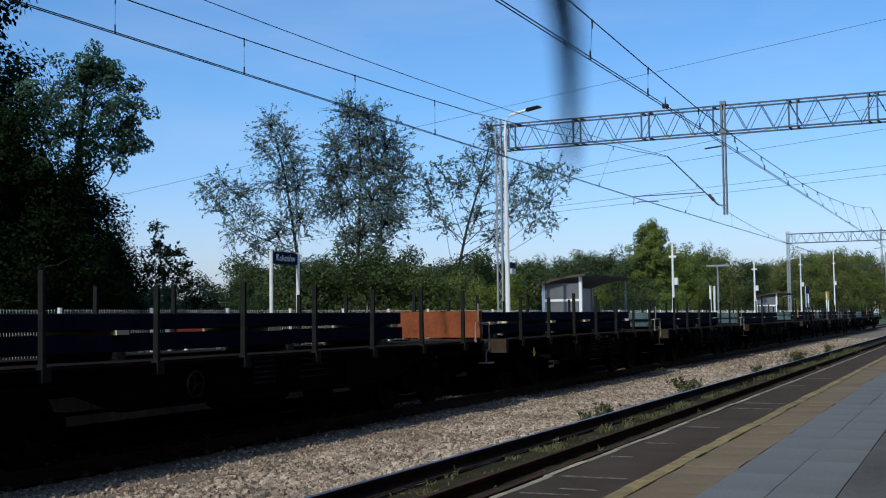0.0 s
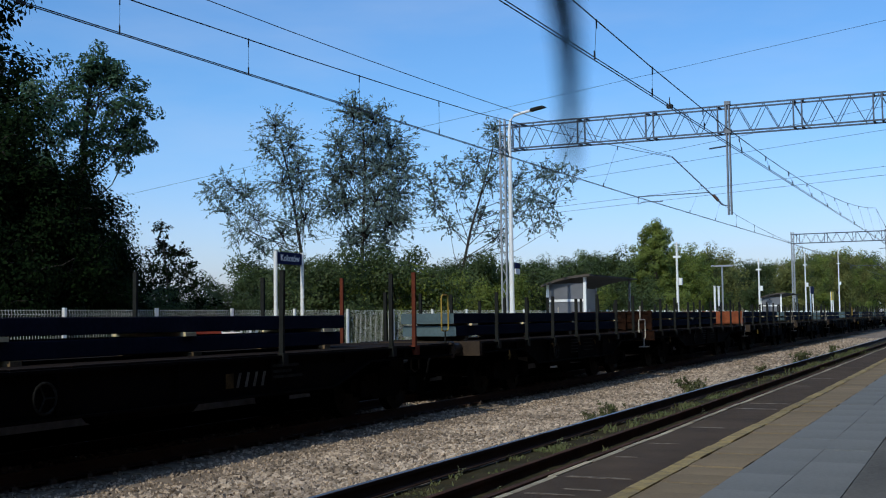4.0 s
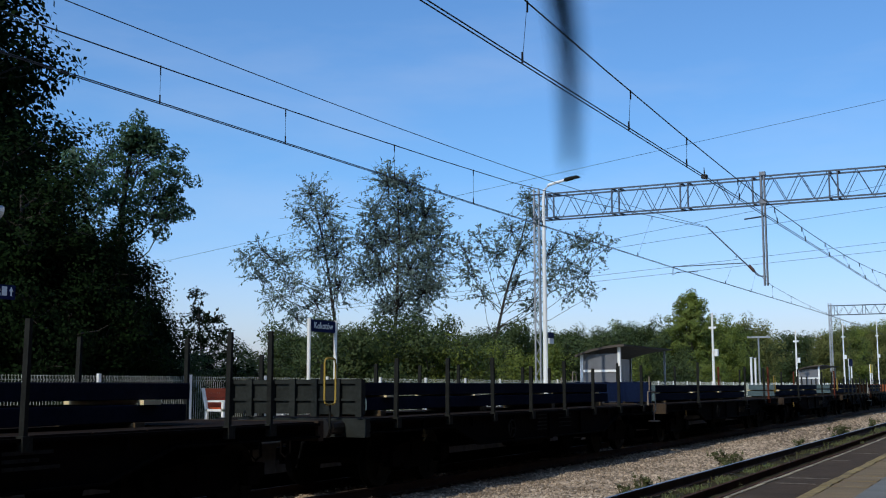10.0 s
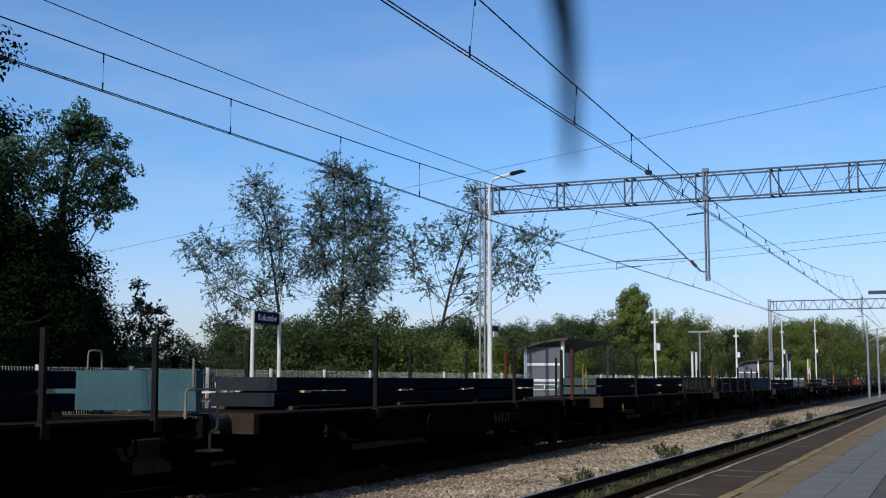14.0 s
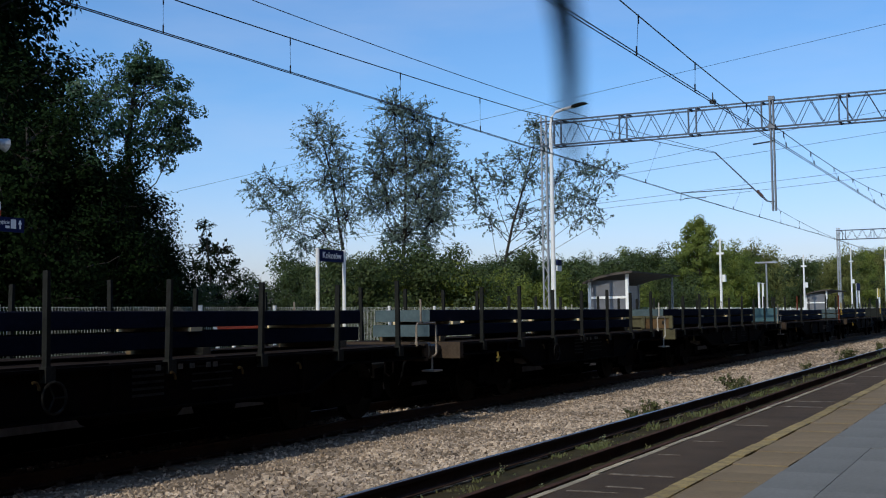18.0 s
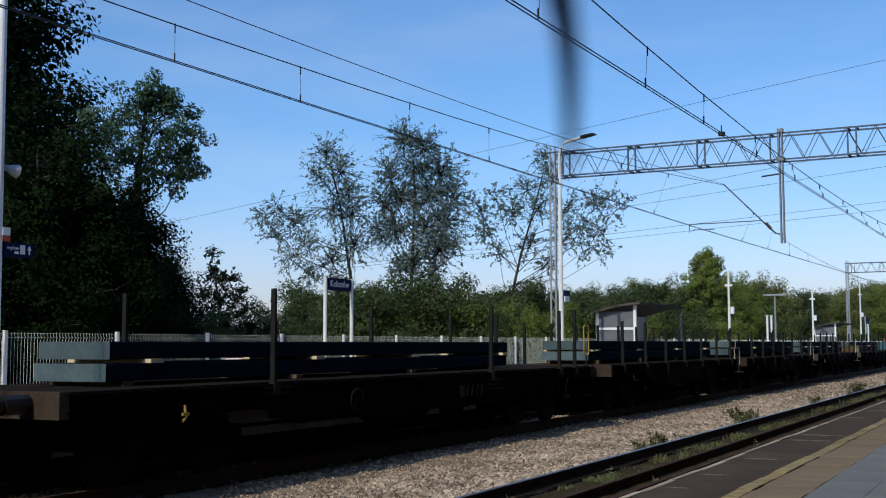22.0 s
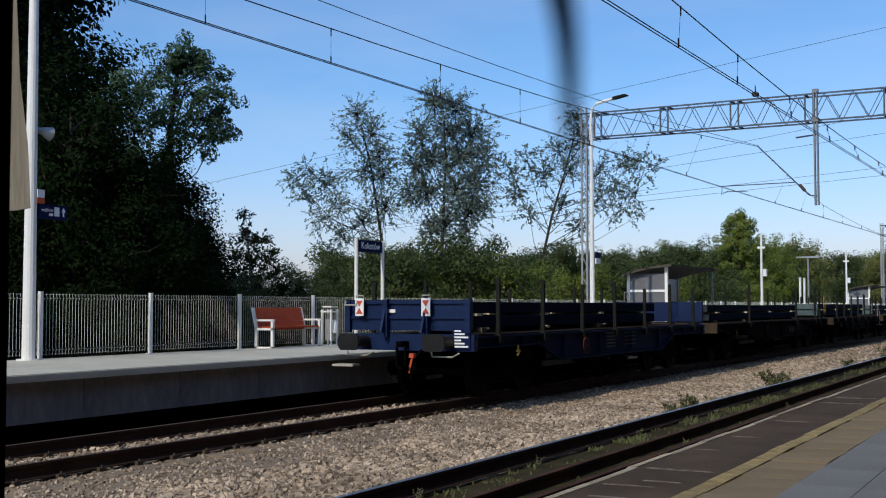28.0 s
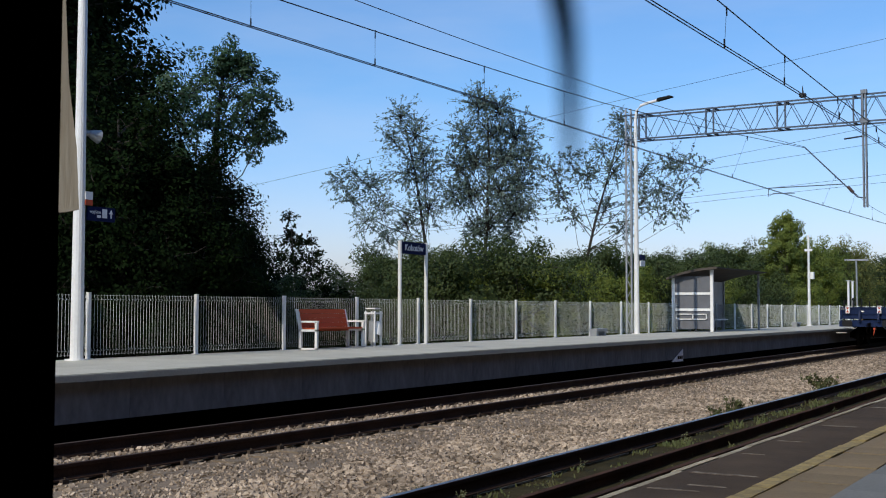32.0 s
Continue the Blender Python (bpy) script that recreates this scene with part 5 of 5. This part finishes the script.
step_geo.tube([(0, -0.5, 0.74), (0, -0.5, 0.36), (0, -0.46, 0.33), (0, 0.02, 0.33), (0, 0.07, 0.28), (0, 0.07, -0.18), (0, 0.03, -0.23), (0, -0.08, -0.25), (0, -0.1, -0.3), (0, -0.1, -0.48)], 0.018, 6)
step_geo.tube([(0, -0.46, 0.33), (0, -0.62, 0.33), (0, -0.66, 0.29), (0, -0.66, 0.02)], 0.018, 6).tube([(0, -0.66, 0.02), (0, -0.66, -0.06)], 0.03, 6)
step_geo.box(-0.12, 0.12, -0.26, 0.06, -0.51, -0.48)
STEP_MESH, STEP_WHITE = step_geo.mesh("step_handrail", "rail_worn"), step_geo.mesh("white_step_handrail", "rail_white")


def lettering_bars(parent, rows, material, x, label):
    """Small writing that cannot be read, as bars: rows of (y0, y1, z0, z1)."""
    for a, b, c, d_ in rows:
        part("marking", Geo().box(x, x + 0.004, a, b, c, d_), material, parent, label)


def logo(parent, y, x, z, material):
    gg = Geo()
    for ox in (0.0, 0.2, 0.4, 0.6):
        gg.prism([(ox, 0.04), (ox + 0.06, 0.04), (ox + 0.13, 0.24), (ox + 0.07, 0.24)], 0, 0.004, axis="x")
    part("emblem", gg, material, parent, "pale painted emblem", m=pose(x, y, z))
    part("emblem_square", Geo().box(0, 0.004, -0.24, -0.06, 0.04, 0.24), "letter_yellow", parent, m=pose(x, y, z))


def wagon(u, L, kind, seed):
    r = random.Random(seed)
    blue = kind == "tail"
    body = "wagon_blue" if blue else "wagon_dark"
    end = {"tail": "wagon_blue", "orange": "wagon_rust", "teal": "green_grey", "grey": "board_grey"}.get(kind, "headstock")
    label = {"tail": "dark blue low-sided flat wagon with end boards and tail plates", "orange": "dark flat wagon with rusty orange end boards", "teal": "dark flat wagon with a teal and a green-grey end board", "grey": "dark flat wagon with ribbed dark grey end boards",
             "long": "long dark flat wagon with few steel stanchions", "short": "dark flat wagon with rows of steel stanchions"}[kind]
    w = thing("flat_wagon", label, "goods wagon", "wagons of the goods train", pose(FAR_X, u, 0))
    MOVING.append((w, FAR_X, u, 0.0))
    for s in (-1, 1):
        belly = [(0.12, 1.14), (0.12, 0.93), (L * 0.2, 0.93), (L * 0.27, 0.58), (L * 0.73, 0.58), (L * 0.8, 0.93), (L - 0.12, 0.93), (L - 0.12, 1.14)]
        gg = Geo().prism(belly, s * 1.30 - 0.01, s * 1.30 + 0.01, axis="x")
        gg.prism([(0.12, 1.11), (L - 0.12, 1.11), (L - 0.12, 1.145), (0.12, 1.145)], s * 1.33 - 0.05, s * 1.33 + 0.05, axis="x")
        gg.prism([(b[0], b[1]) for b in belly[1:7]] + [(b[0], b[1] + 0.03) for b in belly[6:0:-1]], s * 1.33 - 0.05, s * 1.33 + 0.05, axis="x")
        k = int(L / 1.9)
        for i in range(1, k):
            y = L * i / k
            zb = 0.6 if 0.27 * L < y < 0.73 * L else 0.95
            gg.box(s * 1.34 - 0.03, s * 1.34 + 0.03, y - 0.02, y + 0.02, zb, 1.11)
        # the blue wagon's sills take a darker blue, shade put in the colour
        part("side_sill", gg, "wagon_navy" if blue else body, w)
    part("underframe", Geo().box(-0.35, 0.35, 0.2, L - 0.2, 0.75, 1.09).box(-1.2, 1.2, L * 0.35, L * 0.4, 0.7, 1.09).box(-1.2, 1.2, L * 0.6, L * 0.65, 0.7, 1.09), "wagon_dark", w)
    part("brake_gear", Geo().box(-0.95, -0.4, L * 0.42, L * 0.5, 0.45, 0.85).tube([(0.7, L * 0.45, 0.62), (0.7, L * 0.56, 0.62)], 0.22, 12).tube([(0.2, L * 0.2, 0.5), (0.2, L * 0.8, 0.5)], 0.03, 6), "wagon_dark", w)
    # planked floor
    n = int((L - 0.3) / 0.9)
    st = (L - 0.3) / n
    pl = Geo().box(-1.3, 1.3, 0.008, st - 0.008, 1.10, DECK).mesh("deck_board", "deck")
    for i in range(n):
        part("deck_board", pl, "deck", w, m=pose(0, 0.15 + i * st, r.uniform(-0.004, 0.004)))
    for y, sgn in ((0.0, 1), (L, -1)):
        turn = 0 if sgn > 0 else 180
        hs = Geo().box(-1.36, 1.36, 0, 0.14, 0.88, 1.175).box(-0.32, 0.32, -0.02, 0.0, 0.88, 1.12)
        ho = part("headstock", hs, end, w, m=pose(0, y, 0, 0, 0, turn))
        for x in (-0.875, 0.875):
            part("buffer", BUFFER_MESH, "wagon_dark", w, m=pose(x, y, 1.04, 0, 0, turn))
        part("coupling", HOOK_MESH, "wagon_dark", w, m=pose(0, y, 0, 0, 0, turn))
        part("brake_hose", HOSE_MESH, "black", w, m=pose(0, y, 0, 0, 0, turn))
    for i in range(2):
        yb = 2.3 if i == 0 else L - 2.3
        b = part("bogie", BOGIE_MESH, "wagon_dark", w, m=pose(0, yb, 0))
        for dy in (-0.9, 0.9):
            ws = part("wheelset", WHEEL_MESH, "wheel", b, m=pose(0, dy, 0.46))
            WHEELS.append((ws, dy, r.uniform(0, 360)))
    # stanchions
    if kind == "long":
        rust = "post_rust" if seed in (8, 11, 12) else "tall"
        spots = ((3.9, "tall"), (10.9, "tall"), (14.4, "tall"), (15.3, rust))
    else:
        k = 7 if L < 15 else 8
        spots = [(1.0 + (L - 2.0) * i / (k - 1), "post_steel") for i in range(k)]
    for i, (y, c) in enumerate(spots):
        for s in (-1, 1):
            ms = POST_MESH[c]
            far_end = kind == "long" and i == 3 and s < 0
            part("stanchion", ms[r.randrange(len(ms))], "post_steel", w, m=pose(-1.1 if far_end else s * 1.33, (L - 0.1 if far_end else y) + (r.uniform(-0.03, 0.03)), 1.14, 0, 0, 0))
    # handrails and steps at the leading end
    if kind == "long":
        for x, y, c in ((1.28, L + (0.3 if seed == 9 else -0.25), "rail_yellow"), (-1.3, -0.3, "rail_worn")):
            part("handrail", RAIL_U[c], c, w, "painted tubular handrail", m=pose(x, y, DECK))
    elif not blue:
        st_mesh = STEP_WHITE if seed in (6, 13) else STEP_MESH
        part("step_handrail", st_mesh, "rail_white", w, "pale tubular handrail with a step", m=pose(1.3, L + 0.35, 1.2))
        part("step_handrail", st_mesh, "rail_white", w, m=pose(-1.3, L + 0.35, 1.2))
    # end boards
    if kind in ("tail", "orange", "teal", "grey"):
        front = {"tail": "wagon_blue", "orange": "orange", "teal": "teal", "grey": "wagon_navy"}[kind]
        for y, c in ((0.0, end), (L, front)):
            sg_ = 1 if y == 0 else -1
            low = kind == "teal" and y == 0
            eb = part("end_board", Geo().box(-1.3, 1.3, 0.02, 0.08, 1.24, 1.53 if low else 1.78), c, w, m=pose(0, y - (0.1 if sg_ < 0 else 0), 0))
            rb = Geo()
            for x in (-1.25, -0.85, -0.42, 0.0, 0.42, 0.85, 1.25) if kind == "grey" else (-1.25, -0.42, 0.42, 1.25):
                deep = 0.10 if kind == "tail" and abs(x) < 1 else 0.06
                rb.box(x - 0.055, x + 0.055, -deep if sg_ > 0 else 0.08, 0.02 if sg_ > 0 else 0.08 + deep, 1.12 if deep > 0.06 else 1.2, 1.56 if low else 1.8)
                if deep > 0.06:
                    rb.prism([(-deep, 1.2), (-deep - 0.14, 1.2), (-deep, 1.62)] if sg_ > 0 else [(0.08 + deep, 1.2), (0.22 + deep, 1.2), (0.08 + deep, 1.62)], x - 0.02, x + 0.02, axis="x")
            rb.box(-1.3, 1.3, -0.02 if sg_ > 0 else 0.08, 0.02 if sg_ > 0 else 0.12, 1.5 if low else 1.72, 1.57 if low else 1.79)
            if not low:
                rb.box(-1.3, 1.3, -0.02 if sg_ > 0 else 0.08, 0.02 if sg_ > 0 else 0.12, 1.45, 1.49)
            part("end_board_rib", rb, c, eb)
            if low:
                part("rust_panel", Geo().box(0.48, 1.19, 0.008, 0.018, 1.2, 1.49), "panel_tan", eb, "rusty tan panel of the end board")
                part("latch", Geo().box(0.98, 1.06, -0.03, 0.008, 1.33, 1.42), "post_steel", eb)
    part("brake_wheel", BRAKE_RED if blue else BRAKE_MESH, "rail_white", w, m=pose(1.41, L * 0.36, 0.84))
    # writing
    if kind == "long":
        logo(w, 9.7, 1.384, 0.70, "letter_yellow" if seed % 2 else "emblem_pale")
        lettering_bars(w, [(3.6, 4.3, 1.08, 1.12), (3.6, 4.1, 1.0, 1.04), (10.6, 11.3, 0.98, 1.02), (10.6, 11.1, 0.9, 0.94), (10.6, 11.4, 0.82, 0.86)], "letter", 1.384, "")
    else:
        rows = [(L * 0.45, L * 0.45 + 0.55, 1.06 - 0.075 * i, 1.09 - 0.075 * i) for i in range(5)] + [(L * 0.53, L * 0.53 + 0.8, 1.06 - 0.09 * i, 1.08 - 0.09 * i) for i in range(4)]
        lettering_bars(w, rows, "emblem_pale" if blue else "letter", 1.384, "")
    part("sill_hook", Geo().tube([(1.4, L * 0.12, 0.95), (1.42, L * 0.12, 0.8), (1.42, L * 0.12 - 0.06, 0.76)], 0.02, 6).box(1.39, 1.43, L * 0.12 - 0.06, L * 0.12 + 0.06, 0.82, 0.86), "rail_yellow" if blue or seed % 3 == 0 else "letter_yellow", w, "small painted lashing hook")
    if kind == "short":
        for f in ((0.34, 0.5, 0.6, 0.7) if seed % 2 else (0.3, 0.62)):
            part("lashing_ring", Geo().tube([(1.40, L * f + 0.07 * math.cos(k * 0.5), 0.93 + 0.09 * math.sin(k * 0.5)) for k in range(5)], 0.017, 6), "letter_yellow", w, "small yellow lashing ring")
        if seed in (5, 6, 15, 16):
            for d in (0.0, 0.4, 0.62, 0.93, 1.07):
                part("side_plate", Geo().box(1.384, 1.392, L * 0.48 + d, L * 0.48 + d + 0.09, 1.05, 1.115), "emblem_pale", w, "small pale plate on the sill")
    if blue:
        for x in (-0.95, 0.45):
            tp = part("tail_plate", Geo().box(x - 0.09, x + 0.09, -0.11, -0.095, 1.5, 1.82), "sign_white", w, "white tail plate with red triangles")
            part("triangle", Geo().prism([(x - 0.07, 1.78), (x + 0.07, 1.78), (x, 1.67)], -0.118, -0.112), "sign_red", tp)
            part("triangle", Geo().prism([(x - 0.07, 1.54), (x + 0.07, 1.54), (x, 1.65)], -0.118, -0.112), "sign_red", tp)
            part("plate_hook", Geo().tube([(x - 0.08, -0.08, 1.82), (x - 0.08, -0.1, 1.87), (x + 0.08, -0.1, 1.87), (x + 0.08, -0.08, 1.82)], 0.012, 5), "rail_white", tp)
        part("data_board", Geo().box(0.95, 1.3, -0.03, -0.005, 0.92, 1.28), "sign_blue", w)
        for i in range(6):
            part("marking", Geo().box(0.99, 1.26 - 0.07 * (i % 3), -0.036, -0.031, 0.95 + 0.055 * i, 0.98 + 0.055 * i), "sign_white", w)
        part("end_marking", Geo().box(-0.42, -0.24, -0.012, 0.015, 1.56, 1.62), "sign_white", w)
        part("hand_bar", Geo().tube([(-1.25, -0.1, 1.78), (-1.25, -0.14, 1.70), (-1.0, -0.14, 1.70), (-1.0, -0.1, 1.78)], 0.015, 6), "rail_white", w)
        part("brake_tap", Geo().box(0.22, 0.31, -0.3, -0.2, 0.76, 0.84).tube([(0.26, -0.25, 0.78), (0.24, -0.3, 0.6), (0.2, -0.26, 0.5)], 0.022, 6), "sign_red", w, "red brake hose tap")
        for x in (-0.875, 0.875):
            part("buffer_step", Geo().tube([(x - 0.2, -0.3, 0.86), (x - 0.1, -0.45, 0.8), (x + 0.3, -0.45, 0.8), (x + 0.35, -0.3, 0.86)], 0.016, 6), "rail_white", w)
        part("side_step", Geo().box(-1.45, -1.0, -0.25, 0.0, 0.58, 0.62), "rail_white", w, "pale foot step")
    # load: long steel slabs in two layers on timber bearers
    y0, y1 = (1.7, 13.7) if kind == "long" else ((0.45, 12.4) if kind == "short" else (0.6, L - 1.9))
    y0, y1 = LOAD[seed] if seed in LOAD else (y0 + r.uniform(-0.2, 0.2), y1 + r.uniform(-0.5, 0.4))
    ends = []
    z = DECK
    for layer in range(2):
        th = (0.06 if kind == "long" else 0.10) if layer == 0 else r.uniform(0.03, 0.065)
        k = 4
        for i in range(k):
            y = y0 + 0.7 + (y1 - y0 - 1.4) * (i + r.uniform(-0.12, 0.12)) / (k - 1)
            t = thing("timber_bearer", "pale sawn timber spacer between steel slabs" if layer else "weathered brown timber bearer on the wagon deck", "timber", "timber bearers", pose(FAR_X, u + y, z))
            lng = r.uniform(0.88, 1.06)
            part("bearer", Geo().box(-0.68 * lng, 0.68 * lng, (-0.2 if r.random() < 0.5 else -0.12) if layer else -0.09, 0.12 if layer else 0.09, 0, th), "timber" if layer else "bearer_old", t)
            MOVING.append((t, FAR_X, u + y, z))
        z += th
        dy = r.uniform(-0.1, 0.1)
        t = thing("steel_slab", "long dark steel slab with a pale grey end, loaded on the wagon", "steel slab", "loaded steel slabs", pose(FAR_X, u, z))
        gg = Geo()
        e, hw = 0.012, r.uniform(0.58, 0.63)
        gg.prism([(-hw + e, 0), (hw - e, 0), (hw, e), (hw, 0.22 - e), (hw - e, 0.22), (-hw + e, 0.22), (-hw, 0.22 - e), (-hw, e)], y0 + dy, y1 + dy)
        # ends that face the sun get a paler colour than the shaded sides
        gg.k[8] = gg.k[9] = 1
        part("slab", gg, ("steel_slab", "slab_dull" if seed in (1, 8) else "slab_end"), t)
        MOVING.append((t, FAR_X, u, z))
        z += 0.22
    return w


REAR = [(-222.8, "tail"), (-207.4, "long"), (-189.28, "short"), (-174.95, "long"), (-157.25, "short"), (-142.77, "short"), (-128.12, "short"), (-113.9, "teal"), (-96.8, "long"), (-78.7, "long"),
        (-60.81, "grey"), (-43.75, "long"), (-25.33, "long"), (-7.1, "short"), (6.8, "orange"), (23.4, "short"), (38.0, "short"), (53.0, "long"), (71.0, "short"), (85.4, "short"), (99.8, "long"), (117.8, "long")]
# where the load begins and ends on its wagon
LOAD = {1: (1.7, 14.2), 2: (0.5, 12.4), 3: (1.5, 13.25), 4: (0.35, 12.3), 5: (0.55, 12.4), 6: (0.3, 12.4), 7: (1.4, 14.2), 8: (1.8, 14.3), 9: (1.96, 14.5), 10: (1.3, 14.1), 11: (1.65, 14.25), 12: (2.15, 14.0)}
for i, (u, kind) in enumerate(REAR):
    nxt = REAR[i + 1][0] if i + 1 < len(REAR) else u + 18.0
    wagon(u, nxt - u - 1.24, kind, i)

# ---- a cord close before the lens ----
cord = thing("cord", "dark thin cord hanging close in front of the lens", "cord")
CORD = [(0.00451, 0.01153, -0.047), (0.00475, 0.00971, -0.046), (0.00483, 0.00824, -0.045), (0.00494, 0.00679, -0.045), (0.00485, 0.00519, -0.044), (0.00487, 0.00401, -0.044), (0.00487, 0.00304, -0.044)]
part("sleeve", Geo().tube(CORD[:4], 0.00062, 8, r1=0.00039), "black", cord)
part("strand", Geo().tube(CORD[3:], 0.00039, 8, r1=0.00016), "black", cord)


def motions():
    rows_t = [i * 1.0 for i in range(33)]
    for ob, x, y, z in MOVING:
        walk(ob, [(t, pose(x, y + run(t), z)) for t in rows_t])
    ticks = [i * 2 / FPS for i in range(481)]
    for ws, dy, a0 in WHEELS:
        walk(ws, [(t, pose(0, dy, 0.46, a0 - math.degrees(run(t) / 0.46))) for t in ticks])
    walk(cord, CAM_ROWS)


motions()
